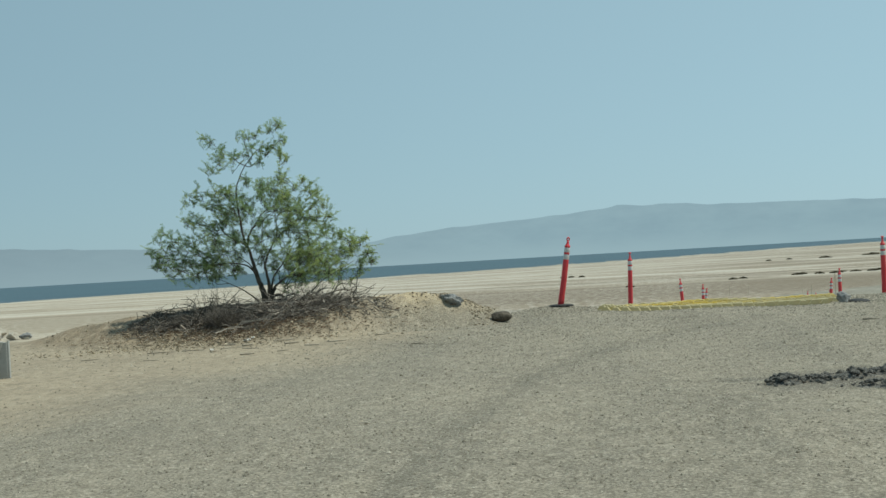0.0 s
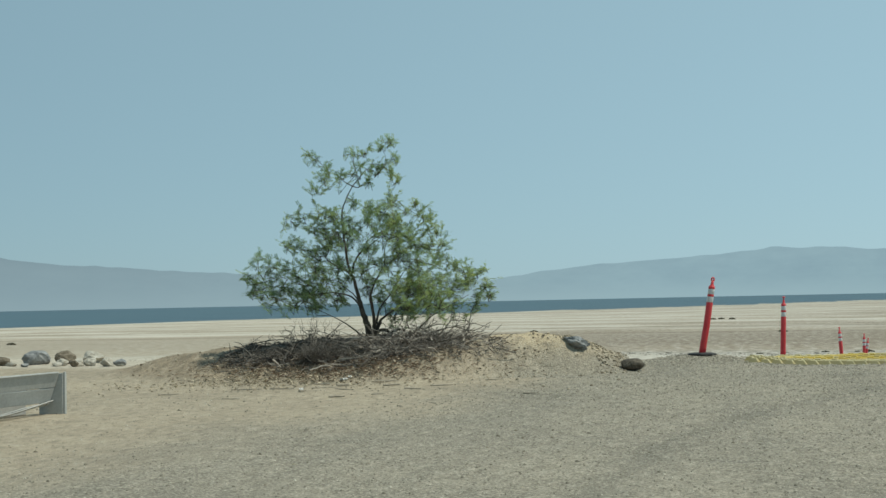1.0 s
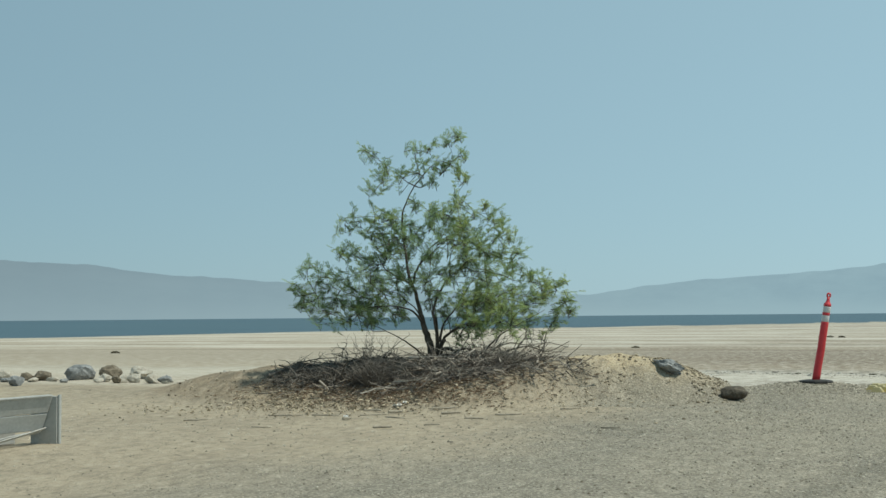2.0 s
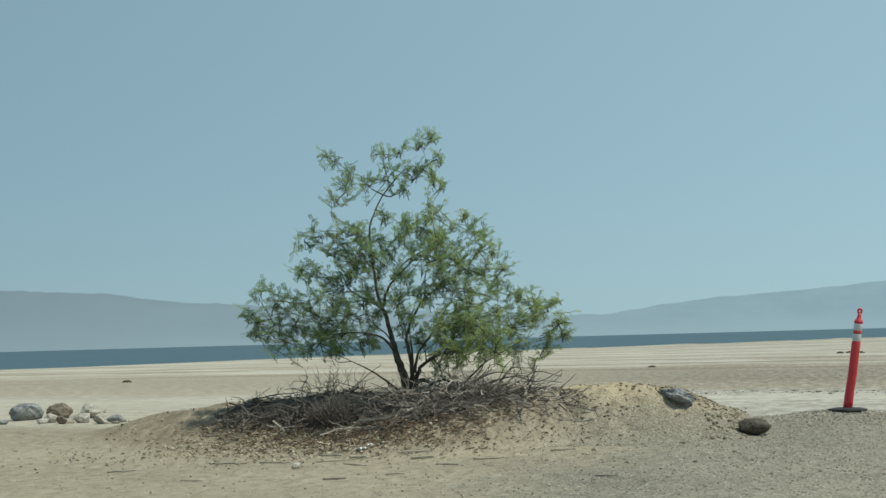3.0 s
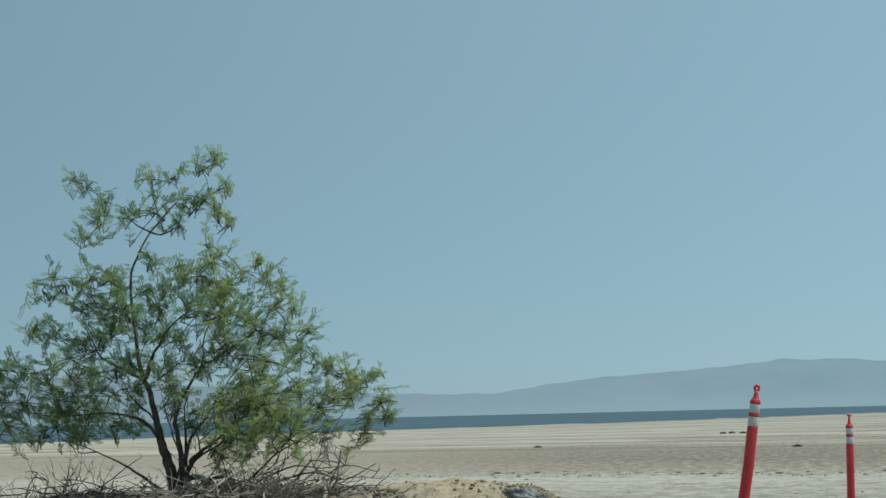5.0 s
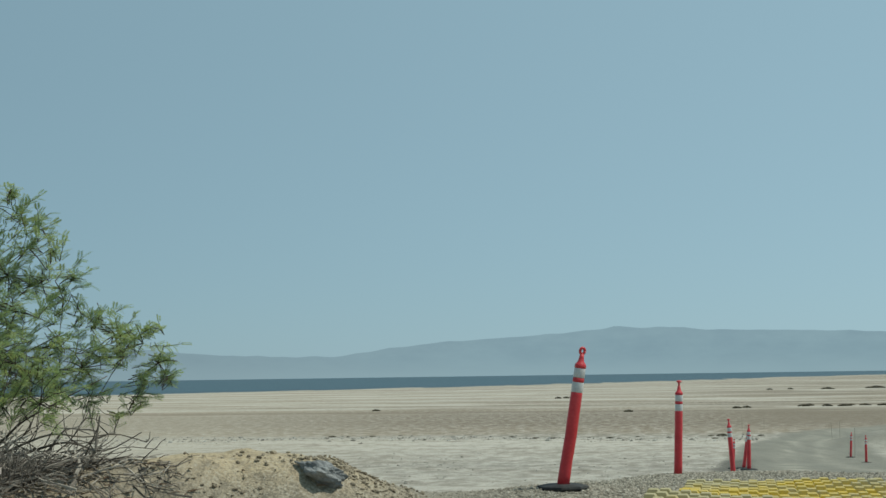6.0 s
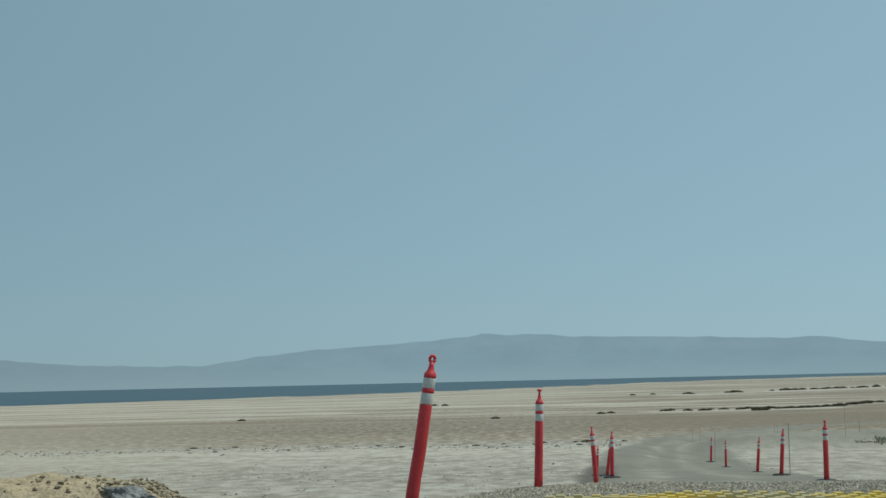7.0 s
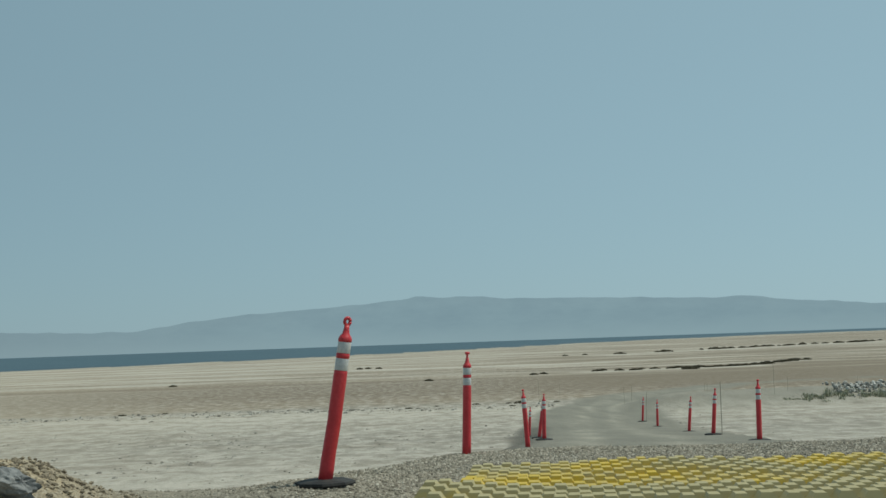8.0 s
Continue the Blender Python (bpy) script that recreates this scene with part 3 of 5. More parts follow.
# ---- water and far shore ----
g = Geo()
wy = [310, 700, 1000, 1500, 2200, 3200, 5000]
wx = [-6000, -3000, -1000, 0, 300, 1000, 3000, 6000]
g.add([(x, y, -6.88) for y in wy for x in wx],
      [(j * 8 + i, j * 8 + i + 1, j * 8 + i + 9, j * 8 + i + 8) for j in range(6) for i in range(7)])
tagged(part("water", g, WATER), "dark blue-green lake under hazy air", "water", kind="structure")

RIDGE = [(-6000, 300), (-4600, 290), (-3793, 267), (-3426, 243), (-3191, 229), (-3076, 207), (-2824, 177), (-2594, 164), (-2341, 141), (-2021, 121),
         (-1763, 108), (-1503, 86), (-1259, 75), (-1015, 72), (-882, 93), (-647, 118), (-442, 129), (-277, 138), (-71, 154), (0, 166), (60, 160),
         (184, 161), (341, 148), (755, 138), (1067, 126), (1234, 129), (1379, 109), (1729, 84), (2600, 60), (6000, 40)]


def build_mountains():
    geo = Geo()
    xs = [-6000 + 25 * i for i in range(481)]
    rows = [(0.0, 4580), (0.35, 4650), (0.7, 4720), (1.0, 4790), (0.0, 4880)]
    verts = []
    for k, y in rows:
        for x in xs:
            h = lerp_table(x, RIDGE) + 5 * noise.noise(Vector((x * 0.014, 0, 0))) + 4.5 * noise.noise(Vector((x * 0.04, 5, 0)))
            fold = 45 * noise.noise(Vector((x * 0.006, y * 0.01, 4)))
            r = (y + (fold if 0 < k < 1 else 0)) / math.hypot(x / 4500, 1)
            verts.append((x / 4500 * r, r, -8 + (h * r / 4500 + 8) * k))
    n = len(xs)
    geo.add(verts, [(j * n + i, j * n + i + 1, (j + 1) * n + i + 1, (j + 1) * n + i) for j in range(len(rows) - 1) for i in range(n - 1)])
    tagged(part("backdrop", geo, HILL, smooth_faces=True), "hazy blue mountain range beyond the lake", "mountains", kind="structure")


build_mountains()


# ---- the tree ----
TREE_AT = Vector((-4.89, 14.86, 0.0))
TREE_TURN = math.atan2(0.388, 0.922)


def tree_to_world(u, v, z):
    c, s = math.cos(TREE_TURN), math.sin(TREE_TURN)
    return TREE_AT + Vector((u * c - v * s, u * s + v * c, z))


# crown clumps, bough by bough: sideways, up, size
CLUMPS_TOP = [(-0.16, 2.22, 0.15), (-0.20, 2.49, 0.09), (-0.02, 2.52, 0.08), (0.19, 2.58, 0.07), (0.22, 2.32, 0.11), (0.32, 2.19, 0.07), (0.08, 2.27, 0.08), (-0.54, 2.32, 0.11), (-0.70, 2.42, 0.07),
    (-0.79, 2.48, 0.04), (-0.57, 2.13, 0.11), (-0.74, 2.06, 0.06), (-0.35, 2.16, 0.08), (0.41, 2.13, 0.04), (0.03, 2.13, 0.05), (0.32, 2.64, 0.05), (0.36, 2.44, 0.05)]
CLUMPS_MIDDLE = [(0.18, 1.75, 0.13), (0.02, 1.78, 0.09), (0.50, 1.77, 0.10), (0.63, 1.87, 0.05), (0.29, 1.88, 0.05), (0.36, 1.62, 0.10), (-1.03, 1.62, 0.08), (-0.85, 1.65, 0.09), (-0.64, 1.70, 0.11),
    (-0.47, 1.67, 0.09), (-0.69, 1.51, 0.11), (-0.55, 1.38, 0.11), (-0.14, 1.46, 0.09), (-0.00, 1.58, 0.09), (0.22, 1.42, 0.11), (0.47, 1.41, 0.15), (0.62, 1.29, 0.15), (0.76, 1.46, 0.09),
    (0.89, 1.47, 0.05), (0.83, 1.25, 0.11), (0.96, 1.13, 0.10), (-0.27, 1.22, 0.08), (-0.05, 1.23, 0.11), (0.38, 1.14, 0.13), (0.70, 1.03, 0.14), (0.21, 1.00, 0.10), (-0.06, 0.97, 0.10),
    (-0.38, 1.05, 0.10), (-0.28, 0.88, 0.08), (-0.42, 1.46, 0.10), (-0.27, 1.64, 0.08), (-0.20, 1.86, 0.06), (0.72, 1.66, 0.06), (0.84, 1.60, 0.04), (1.02, 1.31, 0.05)]
CLUMPS_LEFT = [(-0.92, 1.25, 0.13), (-0.80, 1.08, 0.12), (-1.09, 1.29, 0.06), (-0.49, 1.26, 0.09), (-1.36, 0.96, 0.11), (-1.46, 1.09, 0.06), (-1.18, 0.98, 0.11), (-0.98, 0.91, 0.12), (-1.51, 0.78, 0.09),
    (-1.61, 0.86, 0.04), (-1.35, 0.75, 0.13), (-1.14, 0.75, 0.13), (-1.53, 0.62, 0.05), (-1.21, 0.55, 0.12), (-0.88, 0.75, 0.13), (-0.66, 0.97, 0.10), (-0.55, 0.79, 0.11), (-0.88, 0.53, 0.14),
    (-1.00, 0.44, 0.08), (-0.66, 0.58, 0.11), (-0.48, 0.53, 0.10), (-0.72, 0.42, 0.06), (-0.34, 0.74, 0.08)]
CLUMPS_RIGHT = [(-0.01, 0.73, 0.09), (0.37, 0.71, 0.13), (0.58, 0.79, 0.14), (0.47, 0.55, 0.14), (0.37, 0.38, 0.12), (0.69, 0.59, 0.14), (0.79, 0.43, 0.13), (0.57, 0.37, 0.11), (0.96, 0.79, 0.14),
    (1.07, 0.64, 0.14), (0.95, 0.48, 0.12), (1.24, 0.89, 0.11), (1.29, 0.73, 0.12), (1.40, 0.83, 0.10), (1.50, 0.68, 0.09), (1.43, 0.53, 0.08), (1.11, 0.42, 0.10), (1.35, 0.36, 0.06),
    (1.17, 1.00, 0.06), (1.06, 1.02, 0.06), (1.48, 0.94, 0.04), (1.57, 0.56, 0.04), (1.27, 0.25, 0.04), (0.14, 0.50, 0.08)]


def frond(leaves, q, aim, flat, length, tint):
    """One feathery leaf: pairs of narrow leaflets along a drooping rib."""
    pairs = 5
    for k in range(pairs):
        t = (k + 0.6) / pairs
        p = q + aim * (length * t) + Vector((0, 0, -0.12 * length * t * t))
        size = 0.028 * (1.1 - 0.5 * abs(t - 0.45))
        w = aim * 0.0052
        for side in (flat, -flat):
            d = (side * 0.8 + aim * 0.65).normalized() * size
            leaves.add([p, p + d * 0.45 + w, p + d, p + d * 0.5 - w], [(0, 1, 2, 3)], tint)


def leafy_twig(leaves, wood, start, way, length, rng, tint):
    """A thin shoot with feathery leaves to both sides that hang a little."""
    pts, p, d = [start], start.copy(), way.normalized()
    n = 6
    for i in range(n):
        d = (d + Vector((rng.gauss(0, 0.10), rng.gauss(0, 0.10), rng.gauss(0, 0.09) + 0.02))).normalized()
        p = p + d * (length / n)
        pts.append(p)
    tube(wood, pts, 0.0035, 0.0014, 3)
    count = max(4, int(length / 0.021))
    for i in range(count):
        t = (i + 0.5 + rng.uniform(-0.3, 0.3)) / count * n
        k = min(int(t), n - 1)
        q = pts[k].lerp(pts[k + 1], t - k)
        d = (pts[k + 1] - pts[k]).normalized()
        side = d.cross(Vector((rng.gauss(0, 0.5), rng.gauss(0, 0.5), 1))).normalized() * (1 if i % 2 else -1)
        aim = (d * rng.uniform(0.6, 1.1) + side * rng.uniform(0.35, 0.8) + Vector((0, 0, rng.uniform(-0.42, 0.28)))).normalized()
        flat = aim.cross(Vector((rng.gauss(0, 0.5), rng.gauss(0, 0.5), 1))).normalized()
        frond(leaves, q, aim, flat, rng.uniform(0.045, 0.085), min(1.0, max(0.0, tint + rng.gauss(0, 0.08))))


def build_tree():
    rng = random.Random(11)
    base_z = height(TREE_AT.x, TREE_AT.y)
    root = new("tree")
    root.location = (TREE_AT.x, TREE_AT.y, base_z)
    root.rotation_euler[2] = TREE_TURN
    tagged(root, "small feathery green tree growing from an earth mound", "tree")
    stems = [
        [(0, 0, -0.15), (-0.02, 0, 0.12), (-0.08, 0, 0.32), (-0.125, 0, 0.48), (-0.16, 0.02, 0.66), (-0.27, 0.03, 0.98), (-0.32, 0.02, 1.27), (-0.36, 0, 1.68), (-0.29, 0, 1.92), (-0.17, 0, 2.12), (-0.02, 0, 2.30)],
        [(0.02, -0.01, -0.05), (0.05, -0.02, 0.15), (0.03, -0.05, 0.40), (0.0, -0.06, 0.62), (0.09, -0.05, 0.84), (0.20, 0, 1.05), (0.22, 0.05, 1.28), (0.42, 0.1, 1.52)],
        [(-0.23, 0.03, 0.92), (-0.19, 0.0, 1.08), (-0.10, -0.05, 1.22), (0.02, -0.06, 1.38), (0.20, -0.05, 1.48), (0.40, -0.05, 1.58)],
        [(-0.24, 0.02, 0.90), (-0.41, -0.05, 1.0), (-0.55, -0.10, 1.08), (-0.63, -0.1, 1.22), (-0.72, -0.08, 1.36)],
        [(-0.13, -0.01, 0.46), (-0.25, -0.1, 0.60), (-0.50, -0.18, 0.66), (-0.88, -0.2, 0.64), (-1.2, -0.2, 0.72)],
        [(-0.02, -0.03, -0.02), (-0.14, -0.1, 0.10), (-0.29, -0.2, 0.22), (-0.45, -0.25, 0.32), (-0.66, -0.3, 0.42), (-0.9, -0.3, 0.50)],
        [(0.03, -0.03, -0.05), (0.10, -0.08, 0.22), (0.16, -0.12, 0.32), (0.30, -0.16, 0.42), (0.48, -0.2, 0.58), (0.66, -0.2, 0.70), (0.98, -0.2, 0.88)],
        [(0.04, -0.04, -0.06), (0.09, -0.10, 0.13), (0.18, -0.16, 0.16), (0.28, -0.22, 0.10), (0.46, -0.28, 0.06), (0.60, -0.3, 0.16), (0.74, -0.3, 0.30), (0.98, -0.3, 0.44), (1.28, -0.28, 0.60)],
        [(0.01, 0.03, 0.0), (0.06, 0.2, 0.35), (0.04, 0.38, 0.7), (0.12, 0.48, 1.0)],
        [(0.04, 0.02, 0.05), (0.14, 0.12, 0.28), (0.44, 0.3, 0.46), (0.9, 0.38, 0.7)],
        [(-0.10, 0.02, 0.40), (-0.18, 0.15, 0.60), (-0.38, 0.25, 0.8), (-0.5, 0.25, 1.05)],
        [(0.07, -0.05, 0.24), (0.12, -0.12, 0.45), (0.25, -0.18, 0.62), (0.42, -0.2, 0.90), (0.66, -0.2, 1.14)],
        [(0.0, -0.05, 0.02), (0.04, -0.18, 0.32), (-0.04, -0.32, 0.6), (-0.1, -0.38, 0.9)],
    ]
    radii = [0.056, 0.030, 0.017, 0.016, 0.016, 0.017, 0.026, 0.030, 0.020, 0.018, 0.015, 0.017, 0.013]
    bones = []
    for i, (line, r) in enumerate(zip(stems, radii)):
        pts = curve_points(line, 4)
        pts = [p + Vector((rng.gauss(0, 0.004), rng.gauss(0, 0.004), 0)) for p in pts]
        g = Geo()
        tube(g, pts, r, r * 0.10, 9, power=2.0 if i == 0 else 1.4)
        part("trunk" if i == 0 else "limb", g, BARK, root, smooth_faces=True)
        bones += [(p, r * (1 - 0.88 * k / (len(pts) - 1))) for k, p in enumerate(pts) if k > 5]
    # clump centres, spread in depth; inner ones have a fellow on the other side
    centres = []
    for u, z, r in CLUMPS_TOP + CLUMPS_MIDDLE + CLUMPS_LEFT + CLUMPS_RIGHT:
        # the lowest sprays hang clear of the heap; the right-hand boughs reach away from the yard
        z += 0.06 * smooth(0.9, 0.2, z)
        back = 0.36 * smooth(0.6, 1.5, u)
        deep = 0.85 * math.sqrt(max(0.05, 1 - (z / 2.7) ** 1.2)) if z < 1.85 else 0.14
        edge = min(1.0, abs(u + 0.05) / max(0.35, 1.75 - 0.72 * z)) if z < 1.85 else 0.5
        v = rng.uniform(-0.75, 0.75) * deep * (1.05 - 0.75 * edge) + back
        u += 0.13 * smooth(0.8, 1.5, u)
        centres.append((Vector((u, v, z)), r, 1.0))
        if z < 1.8 and edge < 0.8 and r > 0.08:
            centres.append((Vector((u * 0.92 + rng.gauss(0, 0.06), -math.copysign(deep * rng.uniform(0.25, 0.9) * (1.1 - 0.7 * edge), v), z + rng.gauss(0, 0.06))), r, 0.75))
    twigs, leaves = Geo(), Geo()
    centres.sort(key=lambda c: c[0].length)
    for c, r, share in centres:
        p0, r0 = min(bones, key=lambda b: (b[0] - c).length + 0.5 * max(0, b[0].z - c.z + 0.1) + 0.15 * rng.random())
        mid = p0.lerp(c, 0.5) + Vector((rng.gauss(0, 0.04), rng.gauss(0, 0.04), rng.uniform(-0.05, 0.02)))
        pts = curve_points([p0, mid, c], 4)
        rr = min(r0 * 0.75, 0.006 + 0.009 * (c - p0).length)
        g = Geo()
        tube(g, pts, rr, 0.0035, 5)
        part("branch", g, BARK, root)
        bones += [(p, rr * 0.8) for p in pts[3:]]
        # yellower tint to the right and top paints in the sunlit leaves
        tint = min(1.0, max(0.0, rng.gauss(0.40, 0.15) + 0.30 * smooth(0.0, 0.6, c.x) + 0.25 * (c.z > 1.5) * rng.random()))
        out = Vector((c.x + 0.15, c.y, 0.35 + 0.3 * c.z)).normalized()
        for _ in range(int(share * (0.58 if c.z > 1.75 else 1.0) * (12.5 + 3.0 * smooth(0.0, 0.4, c.x)) * (r / 0.12) ** 1.5) + 4):
            d = Vector((rng.gauss(0, 1), rng.gauss(0, 1), rng.gauss(0.15, 0.7))).normalized()
            d = (d + 0.85 * out).normalized()
            s = c + Vector((rng.gauss(0, 0.75), rng.gauss(0, 0.9), rng.gauss(0, 0.7))) * r - d * 0.08
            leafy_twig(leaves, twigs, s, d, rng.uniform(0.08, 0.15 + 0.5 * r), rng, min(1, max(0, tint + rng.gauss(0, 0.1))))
            if rng.random() < 0.45:
                tube(twigs, [c, c.lerp(s, 0.5) + Vector((0, 0, 0.012)), s], 0.0045, 0.003, 4)
    # bare low boughs that sprawl and twist over the mound
    for i in range(15):
        a = rng.uniform(-0.5, 0.45) if i < 13 else rng.uniform(2.7, 3.5)
        reach = rng.uniform(0.7, 1.8) * (1 if i < 13 else 0.55)
        h = rng.uniform(-0.02, 0.32)
        s = Vector((rng.uniform(0.0, 0.3), rng.gauss(-0.08, 0.08), rng.uniform(0.0, 0.1)))
        e = Vector((math.cos(a) * reach, math.sin(a) * reach - 0.15, h))
        line = [s] + [s.lerp(e, k / 6) + Vector((0, rng.gauss(0, 0.05), rng.gauss(0.0, 0.045) - 0.05 * math.sin(k * 0.52))) for k in range(1, 6)] + [e]
        pts = curve_points(line, 3)
        g = Geo()
        tube(g, pts, rng.uniform(0.008, 0.017), 0.003, 5)
        for _ in range(5):
            q = rng.choice(pts[4:])
            tip = q + Vector((rng.uniform(-0.12, 0.25), rng.gauss(0, 0.12), rng.uniform(-0.05, 0.22)))
            bend = q.lerp(tip, 0.5) + Vector((rng.gauss(0, 0.03), 0, rng.gauss(0, 0.04)))
            tube(g, curve_points([q, bend, tip], 3), 0.0055, 0.002, 4)
        part("bough", g, BARK if i < 9 else TWIG, root, "bare dark low bough" if i < 9 else "bare brown low bough")
    tagged(part("twig_spray", twigs, BARK, root, "thin brown twigs"), kind="stuff")
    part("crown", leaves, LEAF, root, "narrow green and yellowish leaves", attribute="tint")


build_tree()


def stick_line(rng, p, way, length, wobble=0.12):
    d, pts, n = way.normalized(), [p], 5
    for _ in range(n):
        d = (d + Vector((rng.gauss(0, wobble), rng.gauss(0, wobble), rng.gauss(0, wobble * 0.6)))).normalized()
        pts.append(pts[-1] + d * length / n)
    return pts


# front line of the dead branches: along the mound, towards the yard
BRUSH = [(-2.0, -0.12), (-1.7, -0.42), (-1.17, -0.70), (-0.76, -0.90), (0.0, -1.12), (0.4, -1.20), (0.64, -1.12), (0.95, -0.92), (1.36, -0.75), (1.75, -0.55)]


def build_brush():
    """The heap of dead branches round the foot of the tree."""
    rng, pale, dark = random.Random(21), Geo(), Geo()
    for i in range(2800):
        u, k = rng.uniform(-1.95, 1.7), rng.random()
        thin = smooth(0.7, 1.4, u) * 0.85 + smooth(-1.3, -1.8, u) * 0.4
        if rng.random() < thin:
            continue
        front = lerp_table(u, BRUSH)
        v = front + 0.10 * rng.gauss(0, 1) + k * (0.12 - 0.42 * smooth(-0.6, 0.1, u) - 0.12 * max(u, 0) - front)
        w = tree_to_world(u, v, 0)
        heap = 0.022 + 0.055 * math.exp(-((u - 0.35) / 0.75) ** 2) * math.exp(-((k - 0.35) / 0.28) ** 2) + 0.05 * math.exp(-((u + 1.0) / 0.5) ** 2 - ((k - 0.5) / 0.3) ** 2)
        z = height(w.x, w.y) + rng.uniform(0.005, heap)
        a = rng.uniform(0, 6.3) if rng.random() < 0.5 else rng.gauss(0.2, 0.6) + TREE_TURN
        d = Vector((math.cos(a), math.sin(a), rng.gauss(0.0, 0.16)))
        long = rng.random() < (0.20 if u > -0.4 else 0.08)
        length = rng.uniform(0.30, 0.65) if long else rng.uniform(0.06, 0.24)
        pts = stick_line(rng, Vector((w.x, w.y, z)) - d * length / 2, d, length, 0.30)
        pts = [Vector((p.x, p.y, max(p.z, height(p.x, p.y) + 0.004))) for p in pts]
        r = rng.uniform(0.006, 0.013) if long else rng.uniform(0.0025, 0.007)
        # finer dark twigs left of the trunk, the tree's shade painted into their colour
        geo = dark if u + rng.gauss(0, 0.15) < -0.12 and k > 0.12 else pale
        tube(geo, pts, r, r * 0.4, 4)
        if long:
            for _ in range(4):
                q = rng.choice(pts[1:])
                tube(geo, stick_line(rng, q, Vector((rng.gauss(0, 1), rng.gauss(0, 1), rng.uniform(-0.1, 0.35))), rng.uniform(0.1, 0.25), 0.3), r * 0.5, r * 0.2, 3)
    tagged(part("brush_pile", pale, DEADWOOD), "heap of grey dead branches and twigs on the mound", "dead branches", kind="stuff")
    tagged(part("twig_pile", dark, TWIG), "dark heap of fine dry twigs on the mound, tree shade painted in", "dead twigs", kind="stuff")


build_brush()


def dead_branch(u, v, length, turn, r, seed, lift=0.05):
    """A fallen branch with broken side shoots, lying on the heap."""
    rng, geo = random.Random(seed), Geo()
    w = tree_to_world(u, v, 0)
    way = Vector((math.cos(radians(turn) + TREE_TURN), math.sin(radians(turn) + TREE_TURN), 0))
    start = w - way * length / 2
    pts, side = [], Vector((-way.y, way.x, 0))
    for k in range(9):
        p = start + way * (length * k / 8) + side * (0.10 * length * math.sin(k * 0.75 + seed) + rng.gauss(0, 0.012))
        pts.append(Vector((p.x, p.y, height(p.x, p.y) + lift * (0.5 + 0.5 * math.sin(k * 0.5 + seed)) + r)))
    tube(geo, pts, r, r * 0.35, 6)
    for _ in range(5):
        q = rng.choice(pts[2:])
        d = way * rng.uniform(0.2, 1.0) + side * rng.gauss(0, 0.8) + Vector((0, 0, rng.uniform(0.0, 0.45)))
        tube(geo, stick_line(rng, q, d, rng.uniform(0.12, 0.32), 0.25), r * 0.5, r * 0.2, 4)
    ob = part("dead_branch", geo, FALLEN if seed % 3 else DEADWOOD)
    return tagged(ob, "fallen grey dead branch lying on the brush heap", "branch", "fallen branches")


for k, (u, v, length, turn, r) in enumerate((
        (0.35, -0.80, 0.9, 20, 0.013), (0.15, -0.75, 0.8, 35, 0.012), (0.55, -0.85, 0.75, -12, 0.012), (0.75, -0.75, 0.8, 10, 0.010), (0.45, -0.98, 0.7, 5, 0.012),
        (0.05, -0.92, 0.6, 48, 0.010), (0.95, -0.7, 0.7, -20, 0.010), (0.25, -1.08, 0.55, 15, 0.012), (0.65, -0.92, 0.6, 30, 0.011), (1.15, -0.55, 0.7, 4, 0.010),
        (0.40, -0.60, 0.9, 8, 0.011), (-0.15, -1.0, 0.55, 8, 0.010), (-0.9, -0.95, 0.6, -6, 0.009), (-0.5, -1.1, 0.5, 14, 0.009), (1.25, -0.35, 0.5, 14, 0.009),
        (0.85, -0.45, 1.0, 3, 0.011), (1.0, -0.25, 0.9, -5, 0.010), (0.2, -0.45, 0.7, -30, 0.011))):
    dead_branch(u, v, length, turn, r, 300 + k, 0.04 if 0 < u < 0.9 else 0.02)


def build_dead_shrub(u, v, size, count, seed, label):
    rng, geo = random.Random(seed), Geo()
    w = tree_to_world(u, v, 0)
    foot = Vector((w.x, w.y, height(w.x, w.y) - 0.01))
    for _ in range(count):
        a, lean = rng.uniform(0, 2 * math.pi), rng.uniform(0.1, 1.1)
        d = Vector((math.cos(a) * math.sin(lean), math.sin(a) * math.sin(lean), math.cos(lean)))
        pts = stick_line(rng, Vector((rng.gauss(0, 0.35 * size), rng.gauss(0, 0.3 * size), 0)), d, rng.uniform(0.4, 1.0) * size, 0.16)
        tube(geo, pts, 0.004, 0.0015, 3)
        for _ in range(4):
            q = rng.choice(pts[2:])
            tube(geo, stick_line(rng, q, d + Vector((rng.gauss(0, 0.6), rng.gauss(0, 0.6), 0.2)), size * rng.uniform(0.12, 0.35), 0.2), 0.002, 0.001, 3)
    ob = part("dead_shrub", geo, TWIG)
    ob.location = foot
    tagged(ob, label, "shrub")


